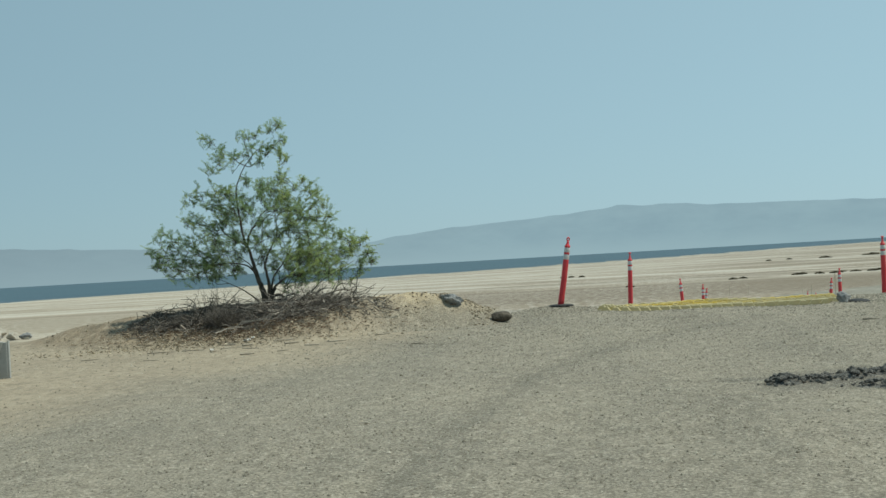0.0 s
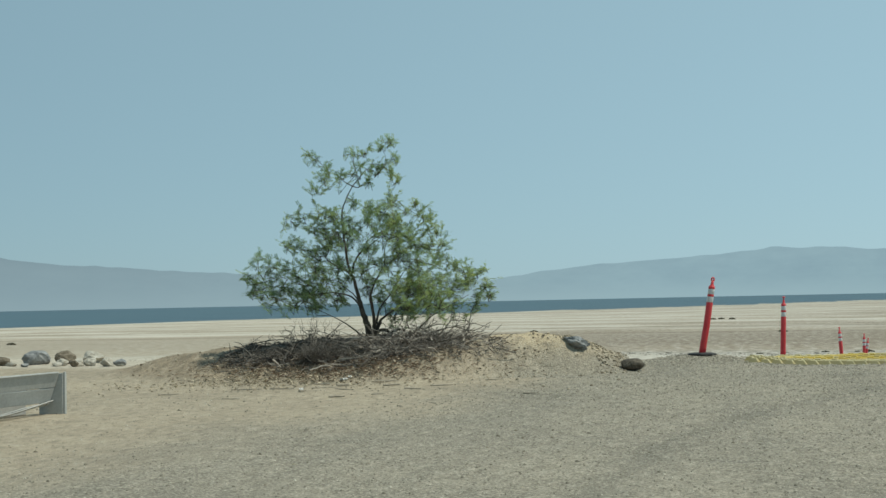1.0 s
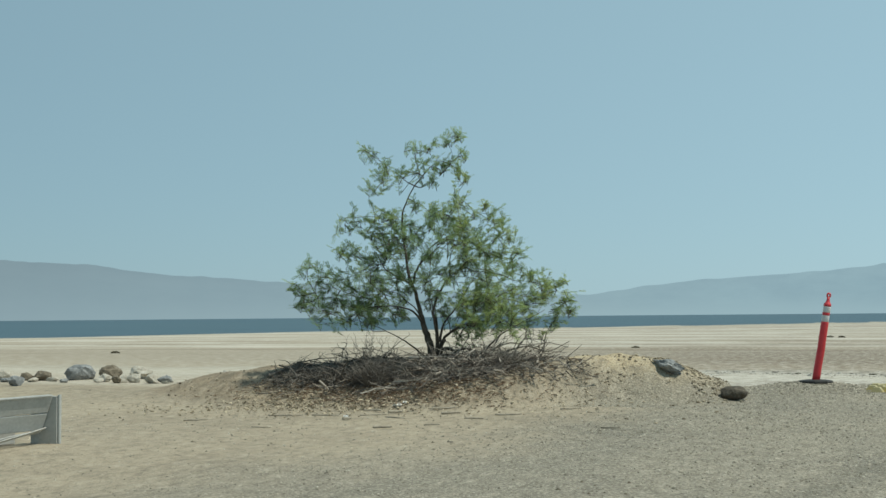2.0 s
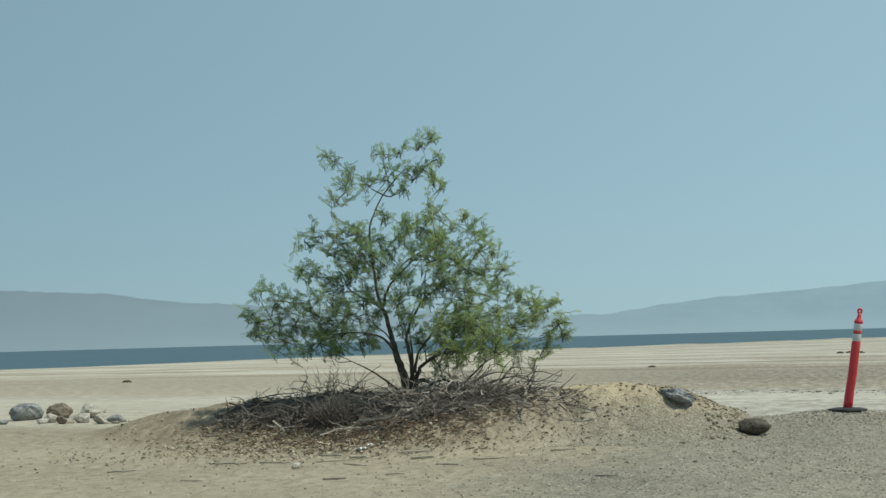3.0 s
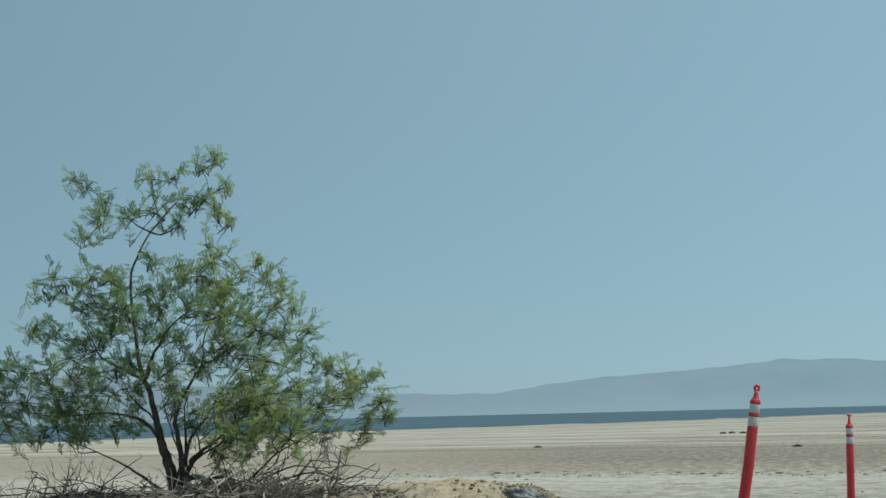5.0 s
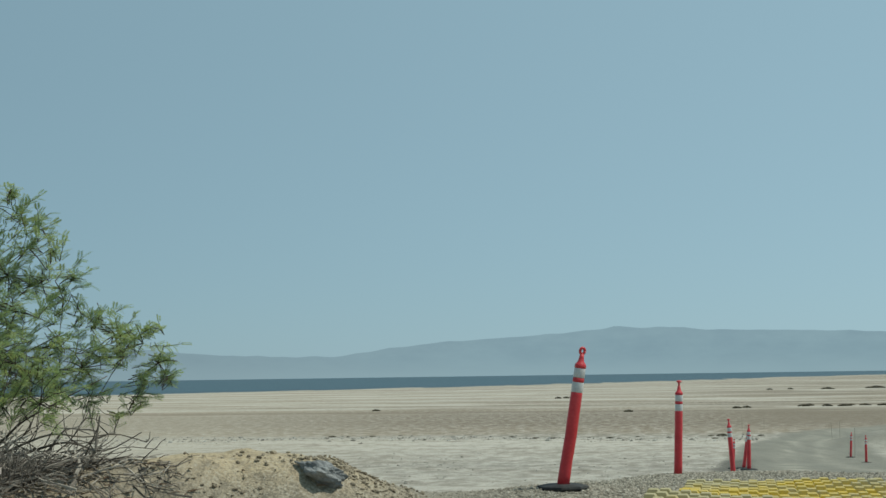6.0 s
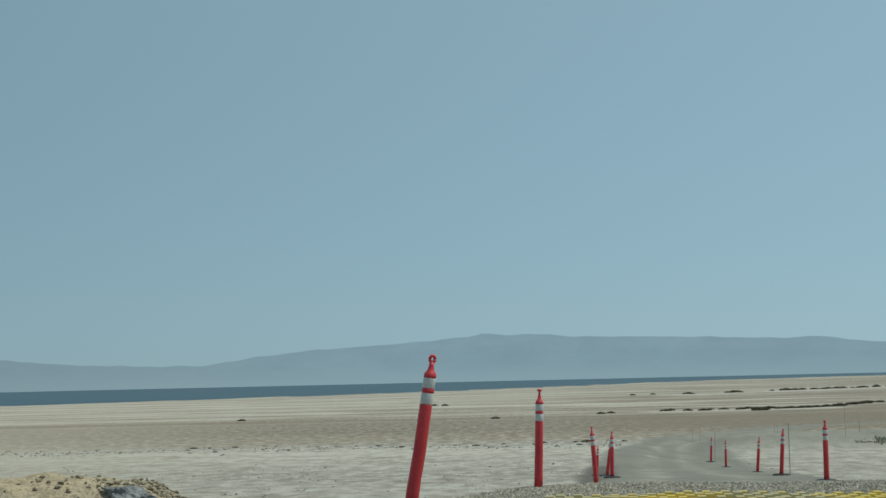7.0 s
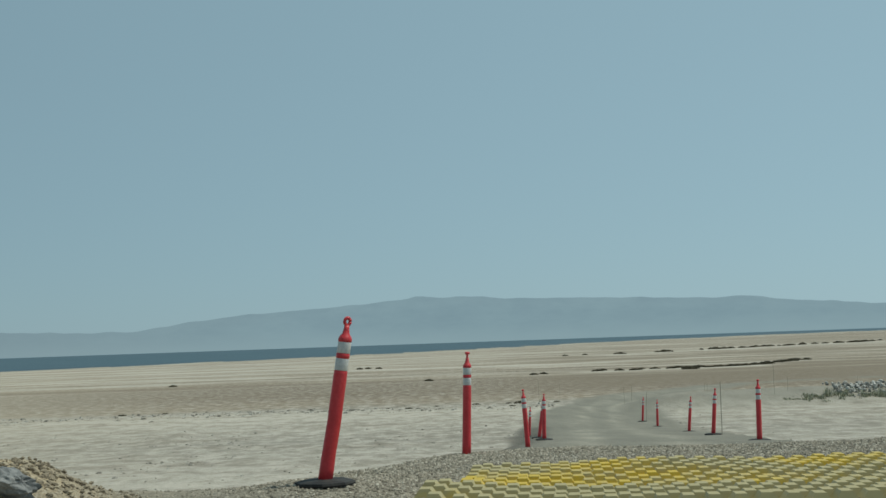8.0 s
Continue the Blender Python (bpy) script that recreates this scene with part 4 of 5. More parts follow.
def build_litter():
    """Dry leaves, bark and bits of twig strewn over the mound and its foot."""
    rng, geo = random.Random(141), Geo()
    for _ in range(4200):
        u, v = rng.gauss(-0.7, 1.1), rng.gauss(-0.95, 0.45)
        w = tree_to_world(u, v, 0)
        if not (-8 < w.x < -1.6) or (mound_at(w.x, w.y) < 0.01 and rng.random() < 0.6):
            continue
        a, length = rng.uniform(0, 6.3), rng.uniform(0.010, 0.05)
        d, e = Vector((math.cos(a), math.sin(a), rng.gauss(0, 0.25))) * length, Vector((-math.sin(a), math.cos(a), rng.gauss(0, 0.4))) * rng.uniform(0.003, 0.012)
        p = Vector((w.x, w.y, height(w.x, w.y) + rng.uniform(0.004, 0.02)))
        up = Vector((0, 0, 0.006))
        geo.add([p - e, p + d * 0.5 - e + up, p + d, p + d * 0.5 + e + up, p + e, p + d * 0.5 - up], [(0, 1, 3, 4), (1, 2, 3), (0, 5, 1), (4, 3, 5), (1, 5, 2), (3, 2, 5), (0, 4, 5)])
    pebbles = Geo()
    for _ in range(4500):
        x, y = rng.uniform(-10, -1), rng.uniform(5, 16)
        if noise.noise(Vector((x * 0.9, y * 0.9, 12))) < rng.uniform(-0.1, 0.5):
            continue
        a, s = rng.uniform(0, 6.3), 0.005 + 0.018 * rng.random() ** 3
        p, d, e = Vector((x, y, height(x, y))), Vector((math.cos(a), math.sin(a), 0)) * s, Vector((-math.sin(a), math.cos(a), 0)) * s * 0.4
        top = p + Vector((0, 0, s * rng.uniform(0.3, 0.8)))
        pebbles.add([p - d, p - e, p + d, p + e, top], [(0, 1, 4), (1, 2, 4), (2, 3, 4), (3, 0, 4)])
    tagged(part("pebbles", pebbles, PEBBLE), "small brown pebbles and clods on the sand", "pebbles", kind="stuff")
    tagged(part("plant_litter", geo, STRAW), "dry leaves and twig bits strewn on the mound", "plant litter", kind="stuff")


def build_bark_chips():
    """Red-brown bark and twig chips along the front of the heap."""
    rng, geo = random.Random(145), Geo()
    for _ in range(1500):
        u = rng.gauss(-0.5, 0.75)
        v = lerp_table(u, BRUSH) + rng.gauss(-0.08, 0.16)
        w = tree_to_world(u, v, 0)
        a, length = rng.gauss(TREE_TURN, 0.7), 0.02 + 0.09 * rng.random() ** 2
        d = Vector((math.cos(a), math.sin(a), rng.gauss(0, 0.12)))
        p = Vector((w.x, w.y, height(w.x, w.y) + 0.006 + 0.02 * rng.random()))
        tube(geo, [p, p + d * length * 0.5 + Vector((0, 0, rng.uniform(0, 0.012))), p + d * length], rng.uniform(0.003, 0.008), 0.002, 4)
    tagged(part("bark_chips", geo, CHIP), "red-brown bark chips strewn before the brush heap", "bark chips", kind="stuff")


build_litter()
build_bark_chips()
build_dead_shrub(-0.72, -0.72, 0.24, 800, 31, "dry grey leafless shrub beside the tree")
build_dead_shrub(-1.25, -0.42, 0.19, 480, 32, "low dry grey leafless shrub on the mound")
build_dead_shrub(-0.80, -0.15, 0.40, 22, 33, "sparse dry stalks near the tree trunk")
build_dead_shrub(0.75, -0.85, 0.22, 120, 34, "small dry grey shrub among dead branches")


# ---- stones ----
def place_rock(name, x, y, size, seed, material, label, turn=0.0, sink=0.25, flat=0.75, rough=0.28, category="rock", group="", detail=3, worn=0.5):
    ob = new(name, rock_mesh(name, material, size, seed, rough, flat, detail, worn))
    ob.location = (x, y, height(x, y) + size[2] * flat * (1 - sink))
    ob.rotation_euler[2] = turn
    return tagged(ob, label, category, group)


place_rock("rock", -1.50, 15.30, (0.165, 0.13, 0.115), 5, ROCK_DARK, "dark brown rounded stone lying on the gravel", 0.2, 0.12, 0.72, 0.2, worn=0.82)
place_rock("boulder", -2.23, 15.37, (0.225, 0.125, 0.10), 37, ROCK_GREY, "angular grey rock on the sandy mound", -0.25, 0.2, 0.85, 0.6, detail=4, worn=0.4).rotation_euler[1] = 0.30
for x, y, s, seed, m, lab in (
        (-11.05, 16.6, 0.19, 1, ROCK_GREY, "large rounded grey boulder in a row"), (-10.62, 16.7, 0.17, 2, ROCK_BROWN, "dark brown boulder in a row"),
        (-10.22, 16.9, 0.17, 4, ROCK_PALE, "pale weathered boulder in a row"), (-11.42, 16.2, 0.13, 5, ROCK_BROWN, "brown boulder in a row"),
        (-11.62, 16.1, 0.10, 6, ROCK_BROWN, "small brown boulder in a row"), (-12.0, 16.1, 0.12, 7, ROCK_PALE, "pale boulder in a row"),
        (-12.4, 16.2, 0.13, 9, ROCK_GREY, "grey boulder in a row"), (-9.85, 16.2, 0.11, 10, ROCK_PALE, "small pale stone in a row"),
        (-9.95, 15.9, 0.09, 12, ROCK_BROWN, "small dark stone in a row"), (-9.5, 16.1, 0.12, 13, ROCK_PALE, "flat pale stone in a row"),
        (-9.25, 16.0, 0.10, 14, ROCK_GREY, "small grey stone in a row"), (-10.3, 16.1, 0.10, 15, ROCK_PALE, "flat pale stone in a row"),
        (-10.75, 14.8, 0.12, 16, ROCK_GREY, "angular grey stone near the boulders"), (-11.2, 14.6, 0.13, 17, ROCK_GREY, "angular grey stone near the boulders"),
        (-8.65, 16.6, 0.05, 18, ROCK_BROWN, "small brown stone on the sand"), (-12.9, 16.6, 0.16, 19, ROCK_BROWN, "brown boulder in a row"),
        (-13.4, 16.3, 0.15, 20, ROCK_PALE, "pale boulder in a row")):
    place_rock("boulder", x, y, (s * 1.12, s * 0.9, s * 0.9), seed, m, lab, seed * 0.7, 0.35, 0.8, 0.4, group="row of boulders", worn=0.5 if seed > 9 else 0.72)
rng_stones = random.Random(161)
for k in range(12):
    place_rock("stone", rng_stones.uniform(-11.8, -8.9), rng_stones.uniform(15.4, 16.6), (rng_stones.uniform(0.05, 0.13), 0.07, rng_stones.uniform(0.03, 0.06)), 170 + k,
               ROCK_PALE if k % 3 else ROCK_GREY, "flat pale stone lying before the boulders" if k % 3 else "small grey stone lying before the boulders", k, 0.3, group="small stones by the boulders", detail=2)
place_rock("rock", 3.50, 16.35, (0.12, 0.10, 0.12), 43, ROCK_GREY, "angular grey stone beside the corner of the yellow mat", 0.4, 0.15, rough=0.5, worn=0.5)


def build_clods():
    """Loose earth lumps on the mound and its tail."""
    rng, geo = random.Random(51), Geo()
    ico = bmesh.new()
    bmesh.ops.create_icosphere(ico, subdivisions=1, radius=1)
    vs, fs = [v.co.copy() for v in ico.verts], [tuple(v.index for v in f.verts) for f in ico.faces]
    ico.free()
    for i in range(3300):
        if i < 1900:
            x, y = rng.gauss(-2.2, 0.42), rng.gauss(15.6, 0.42)
        else:
            x, y = rng.uniform(-8, -1.4), rng.uniform(12.6, 17)
        if mound_at(x, y) < 0.015 and rng.random() < 0.85 or math.hypot(x + 2.25, (y - 15.1) * 0.7) < 0.33:
            continue
        if -3.7 < x < -2.45 and y > 15.2 and rng.random() < 0.8:
            continue
        s = 0.005 + 0.017 * rng.random() ** (3 if i < 1900 else 4)
        sc = Vector((s * rng.uniform(0.8, 1.5), s * rng.uniform(0.8, 1.3), s * rng.uniform(0.5, 0.9)))
        t = Matrix.Rotation(rng.uniform(0, 6.3), 3, "Z")
        o = Vector((x, y, height(x, y) + sc.z * 0.5))
        geo.add([o + t @ Vector((v.x * sc.x, v.y * sc.y, v.z * sc.z)) * rng.uniform(0.75, 1.15) for v in vs], fs)
    tagged(part("earth_clods", geo, CLOD), "loose brown earth lumps on the mound", "earth", kind="stuff")


build_clods()


def build_gravel():
    """Loose stones on the yard; thick at the gravel edge, thin on the sand."""
    rng = np.random.default_rng(61)
    unit = np.array([(1, 0, 0), (-1, 0, 0), (0, 1, 0), (0, -1, 0), (0, 0, 1), (0, 0, -1)], float)
    tri = np.array([(0, 2, 4), (2, 1, 4), (1, 3, 4), (3, 0, 4), (2, 0, 5), (1, 2, 5), (3, 1, 5), (0, 3, 5)])
    spots = []
    for x, y in zip(rng.uniform(-8.5, 7.5, 260000), 3.2 + 20.4 * rng.random(260000)):
        if y > edge_y(x) + 0.9 or abs(x) > 1.8 + 0.5 * (y + 2.6) or mound_at(x, y) > 0.12:
            continue
        on_gravel = smooth(-4.2, -1.8, x + 0.30 * (12 - y) + (1.2 if y > 14 else 0))
        heap = smooth(15.4, 16.8, y) * smooth(-1.9, -0.6, x)
        clump = 0.5 + 0.5 * noise.noise(Vector((x * 0.8, y * 0.5, 9)))
        if rng.random() > 0.04 + 0.62 * on_gravel * clump + 0.6 * heap:
            continue
        s = 0.0035 + 0.0055 * rng.random() ** 2 + 0.004 * smooth(8, 13, y) * rng.random() + 0.006 * rng.random() ** 16 + heap * 0.008 * rng.random()
        spots.append((x, y, height(x, y), s))
    spots = np.array(spots)
    n = len(spots)
    shape = unit[None] * rng.uniform(0.75, 1.25, (n, 6, 1)) * (spots[:, 3, None] * rng.uniform(0.7, 1.4, (n, 3)))[:, None, :]
    shape[:, :, 2] *= 0.7
    w = rng.uniform(0, 6.3, n)[:, None]
    x, y = shape[:, :, 0].copy(), shape[:, :, 1].copy()
    shape[:, :, 0], shape[:, :, 1] = x * np.cos(w) - y * np.sin(w), x * np.sin(w) + y * np.cos(w)
    shape[:, :, :2] += spots[:, None, :2]
    shape[:, :, 2] += (spots[:, 2] + 0.25 * spots[:, 3])[:, None]
    me = bpy.data.meshes.new("gravel")
    me.from_pydata(shape.reshape(-1, 3).tolist(), [], (tri[None] + 6 * np.arange(n)[:, None, None]).reshape(-1, 3).tolist())
    me.materials.append(STONE)
    tagged(new("gravel", me), "loose grey and beige gravel on the yard", "gravel", kind="stuff")


build_gravel()


RUBBLE = [(1.45, 7.15, 0.14, 0.11), (1.72, 7.18, 0.2, 0.06), (2.0, 7.3, 0.16, 0.09), (2.3, 7.4, 0.2, 0.08), (2.65, 7.45, 0.26, 0.10), (2.08, 6.62, 0.22, 0.08), (2.4, 6.6, 0.24, 0.10)]


def rubble_at(x, y):
    top = 0.0
    for hx, hy, wide, tall in RUBBLE:
        top = max(top, tall * math.exp(-((x - hx) / wide) ** 2 - ((y - hy) / 0.17) ** 2))
    return top


def build_rubble():
    """Broken asphalt in low crumbling ridges over dark grit."""
    rng = random.Random(71)
    kinds = [rock_mesh("asphalt_chunk", ASPHALT, (1, 0.8, 0.8), 70 + k, 0.7, 0.75, 2) for k in range(8)]
    geo, nx, ny = Geo(), 110, 90
    verts = []
    for j in range(ny + 1):
        for i in range(nx + 1):
            x, y = 1.0 + 2.2 * i / nx, 6.1 + 1.8 * j / ny
            h = rubble_at(x, y) * (0.72 + 0.5 * noise.noise(Vector((x * 9, y * 9, 3))) + 0.35 * noise.noise(Vector((x * 24, y * 24, 6))))
            verts.append(Vector((x, y, height(x, y) - 0.024 + h * 0.8)))
    geo.add(verts, [(j * (nx + 1) + i, j * (nx + 1) + i + 1, (j + 1) * (nx + 1) + i + 1, (j + 1) * (nx + 1) + i) for j in range(ny) for i in range(nx)])
    tagged(part("asphalt_grit", geo, GRIT), "dark crumbled asphalt grit in low ridges", "asphalt", kind="stuff")
    for i in range(300):
        hx, hy, wide, tall = RUBBLE[i % 7]
        x, y = rng.gauss(hx, wide * 0.55), rng.gauss(hy, 0.11)
        near = rubble_at(x, y) / 0.13
        s = rng.uniform(0.012, 0.026) + 0.038 * rng.random() ** 2 * near
        ob = new("asphalt_chunk", kinds[i % 8])
        ob.scale = (s, s * rng.uniform(0.6, 1.0), s * rng.uniform(0.6, 1.2))
        ob.location = (x, y, height(x, y) + max(s * 0.3, rubble_at(x, y) * 0.62))
        ob.rotation_euler = (rng.uniform(-0.5, 0.5), rng.uniform(-0.5, 0.5), rng.uniform(0, 6))
        tagged(ob, "black broken lump of old asphalt on gravel", "asphalt", "chunks of broken asphalt")


build_rubble()


# ---- delineator posts ----
def delineator(x, y, lean=0.0, tilt=0.0, label="", bent=False, rubber=True, loop=90, tall=1.0):
    """A hollow plastic road post: shaft, two reflective sleeves, grip top, rubber foot. lean: degrees to the side."""
    root = new("delineator_post")
    bow = (lambda h: (0.012 * smooth(0.10, 0.32, h) + 0.02 * max(0.0, h - 0.3) + (0.002 * math.sin(h * 17) if h < 0.45 else 0.0), 0.0)) if bent else (lambda h: (0.0, 0.0))
    g = Geo()
    turned(g, [(0.048, 0.0), (0.048, 0.1), (0.047, 0.17), (0.0455, 0.22), (0.0470, 0.27), (0.0465, 0.32), (0.0462, 0.4), (0.046, 0.5), (0.0455, 0.70), (0.045, 0.715), (0.0425, 0.72), (0.0425, 0.80), (0.045, 0.803),
               (0.045, 0.827), (0.0425, 0.83), (0.0425, 0.905), (0.0455, 0.908), (0.046, 0.925), (0.038, 0.940), (0.025, 0.956), (0.019, 0.985), (0.017, 1.01)], 20, bow)
    shaft = part("shaft", g, RED, root, smooth_faces=True)
    for lo, hi in ((0.722, 0.798), (0.832, 0.903)):
        g = Geo()
        turned(g, [(0.0432, lo), (0.0446, lo + 0.004), (0.0446, hi - 0.004), (0.0432, hi)], 20, bow)
        part("reflective_band", g, BAND, shaft, "silver-white reflective sleeve", True)
    g = Geo()
    ox, oy = bow(1.03)
    cl, sl = math.cos(radians(loop)), math.sin(radians(loop))
    ring = [Vector((ox + cl * 0.019 * math.cos(2 * math.pi * k / 14), oy + sl * 0.019 * math.cos(2 * math.pi * k / 14), 1.034 + 0.023 * math.sin(2 * math.pi * k / 14))) for k in range(15)]
    tube(g, ring, 0.0115, 0.0115, 8)
    if not bent:
        turned(g, [(0.015, 1.044), (0.027, 1.050), (0.031, 1.058), (0.026, 1.067), (0.010, 1.072)], 14, bow)
    part("grip_loop", g, RED, shaft, smooth_faces=True)
    if rubber:
        g = Geo()
        turned(g, [(0.20, -0.002), (0.205, 0.008), (0.20, 0.022), (0.15, 0.032), (0.06, 0.036)], 8)
        foot = part("rubber_foot", g, RUBBER, root, "black rubber base plate")
        foot.matrix_basis = Matrix.Rotation(-radians(lean), 4, "Y") @ Matrix.Rotation(-radians(tilt), 4, "X")
    root.matrix_basis = pose(x, y, height(x, y), tilt, lean, 0) @ Matrix.Diagonal((1, 1, tall, 1))
    return tagged(root, label, "road post", "red delineator posts")


delineator(-0.725, 17.12, 8.2, 0, "bent leaning red plastic road post with black rubber foot", bent=True, loop=20, tall=1.045)
delineator(5.0, 20.8, 0.8, 0, "upright red plastic road post beside the yellow mats", rubber=False)
delineator(0.41, 22.3, 2.4, 0, "upright red plastic road post with silver bands", rubber=False, tall=1.03)
delineator(1.92, 32.0, -3.0, 0, "red plastic road post leaning beside the dirt track", rubber=False)
delineator(2.82, 37.9, 1.8, 0, "red plastic road post at the dirt track's edge")
delineator(3.05, 41.5, 9.0, 0, "leaning red plastic road post beside the track")
delineator(3.9, 54.0, 4.0, 0, "far red plastic road post beside the track")
delineator(5.85, 30.5, 1.2, 0, "upright red plastic road post by the salt pan")
delineator(6.73, 37.6, 5.0, 0, "tilted red plastic road post by the track")
delineator(8.13, 46.6, 5.5, 0, "tilted red plastic road post further along the track")
delineator(9.37, 58.0, 1.5, 0, "far red plastic road post on the bend")
delineator(9.65, 62.8, 4.0, 0, "far red plastic road post on the bend")


# ---- yellow mats ----
def build_mat(x, y, turn, cols, rows, label, seed, dust_tone, raised=0.0):
    """A plastic panel covered with staggered blunt pyramids."""
    rng = random.Random(seed)
    px, py, h = 0.155, 0.165, 0.054
    g = Geo()
    w, d = cols * px, rows * py

    def lift(u, v):
        q = Matrix.Rotation(turn, 3, "Z") @ Vector((u, v, 0))
        return height(x + q.x, y + q.y) + 0.004 + raised + 0.010 * noise.noise(Vector((q.x * 0.8, q.y * 0.8, seed)))

    edge = [(0, 0), (w, 0), (w, d), (0, d)]
    n = 16
    rim = [(edge[k][0] + (edge[(k + 1) % 4][0] - edge[k][0]) * i / n, edge[k][1] + (edge[(k + 1) % 4][1] - edge[k][1]) * i / n) for k in range(4) for i in range(n)]
    g.add([Vector((u, v, lift(u, v) - 0.03)) for u, v in rim] + [Vector((u, v, lift(u, v))) for u, v in rim],
          [(k, (k + 1) % (4 * n), 4 * n + (k + 1) % (4 * n), 4 * n + k) for k in range(4 * n)], dust_tone + 0.1)
    # the base sheet between the studs takes the darkest brown
    grid = [[Vector((w * i / n, d * j / n, lift(w * i / n, d * j / n))) for i in range(n + 1)] for j in range(n + 1)]
    for j in range(n):
        for i in range(n):
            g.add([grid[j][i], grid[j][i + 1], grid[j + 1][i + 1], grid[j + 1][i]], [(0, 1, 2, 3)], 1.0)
    # rows of blunt studs with steep faces, each row set half a stud on from the last
    for j in range(rows):
        for i in range(cols):
            u, v = (i + (0.27 if j % 2 else 0.73)) * px, (j + 0.5) * py
            z = lift(u, v)
            a, b, c, e = px * 0.47, py * 0.50, px * 0.22, py * 0.40
            jx, hh = rng.gauss(0, 0.003), h * rng.uniform(0.93, 1.05)
            tone = dust_tone + rng.gauss(0, 0.025) + 0.20 * noise.noise(Vector((u * 0.8, v * 0.8, seed * 1.37)))
            # stud tops are coloured paler than their feet
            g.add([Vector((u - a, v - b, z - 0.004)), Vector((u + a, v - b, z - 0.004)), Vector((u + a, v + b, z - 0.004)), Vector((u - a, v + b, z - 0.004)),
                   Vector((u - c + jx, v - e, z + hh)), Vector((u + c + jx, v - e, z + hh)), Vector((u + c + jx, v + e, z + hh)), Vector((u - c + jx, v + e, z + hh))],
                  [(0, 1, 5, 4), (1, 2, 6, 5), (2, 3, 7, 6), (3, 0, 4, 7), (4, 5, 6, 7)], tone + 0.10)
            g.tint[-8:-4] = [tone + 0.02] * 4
    ob = part("trackout_mat", g, YELLOW, attribute="dust_tone")
    ob.matrix_basis = pose(x, y, 0, 0, 0, math.degrees(turn))
    return tagged(ob, label, "mat", "yellow mats")


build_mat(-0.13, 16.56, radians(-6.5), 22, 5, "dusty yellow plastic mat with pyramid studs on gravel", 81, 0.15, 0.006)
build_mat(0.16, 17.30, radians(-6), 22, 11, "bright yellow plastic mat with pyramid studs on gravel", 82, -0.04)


# ---- grey plank bin ----
def build_bin():
    """A broken low box: an end panel and two long planks that run from it."""
    root = new("plank_bin")
    root.matrix_basis = pose(-6.29, 9.67, height(-6.29, 9.67), 0, 0, 0) @ Matrix.Scale(0.96, 4)
    g = Geo()
    board(g, (-0.20, 0, -0.01), (0.06, 0, -0.01), (0, 0, 0.41), 0.022, (0, 1, 0))
    panel = part("end_panel", g, VINYL, root)
    g = Geo()
    board(g, (0.072, 0.0, -0.01), (0.072, 0.0, 0.41), (0, 0.03, 0), 0.02, (1, 0, 0))
    part("end_trim", g, VINYL, panel)
    way = Vector((-0.55, -1.75, -0.02))
    for k in range(2):
        g = Geo()
        lo = Vector((-0.085 + 0.055 * k, -0.02, 0.115 + 0.148 * k))
        board(g, lo, lo + way, (0.052, 0, 0.14), 0.02, (0.95, -0.3, -0.2))
        part("plank", g, VINYL, root)
    g = Geo()
    board(g, (-0.03, -0.02, 0.405), Vector((-0.03, -0.02, 0.405)) + way, (0.07, -0.02, 0.0), 0.014, (0, 0, 1))
    part("top_rail", g, VINYL, root)
    g = Geo()
    board(g, (-0.30, -0.1, 0.0), Vector((-0.30, -0.1, 0.0)) + way, (0, 0, 0.36), 0.02, (0.95, -0.3, 0))
    part("back_board", g, VINYL, root)
    for off, lift_by in ((0.0, 0.0), (-0.05, -0.03)):
        g = Geo()
        line = curve_points([(-0.06 + off, -0.03, 0.115 + lift_by), (-0.10 + off, -0.35, 0.07), (-0.2 + off, -0.7, 0.02), (-0.35 + off, -1.2, 0.02), (-0.5 + off, -1.6, 0.012)], 5)
        for a, b in zip(line, line[1:]):
            board(g, a, b, (0.03, 0, 0.022), 0.012, (0.8, 0, -0.6))
        part("loose_strip", g, VINYL, root, "bent strip hanging loose")
    tagged(root, "broken grey vinyl plank bin standing on sand", "plank bin")


build_bin()


def build_loose_foot():
    g = Geo()
    turned(g, [(0.16, 0.0), (0.165, 0.01), (0.16, 0.024), (0.12, 0.034), (0.05, 0.038)], 8)
    ob = part("rubber_foot", g, RUBBER)
    ob.matrix_basis = pose(3.74, 16.42, height(3.74, 16.42) + 0.005, 6, 0, 20)
    tagged(ob, "loose black rubber post base lying by the mat", "post base")


build_loose_foot()

# ---- litter ----
def litter_stick(x, y, length, turn, seed, label="pale dry stick lying on the ground", material=None, r=0.012):
    rng, g = random.Random(seed), Geo()
    pts = stick_line(rng, Vector((-length / 2, 0, 0)), Vector((1, 0, 0)), length * 0.7, 0.22)
    pts = [Vector((p.x, p.y, r * 0.8 + 0.006 * rng.random())) for p in pts]
    tube(g, pts, r, r * 0.5, 6)
    ob = part("stick", g, material or PALEWOOD)
    ob.matrix_basis = pose(x, y, height(x, y), 0, 0, turn)
    tagged(ob, label, "stick", "sticks on the ground")


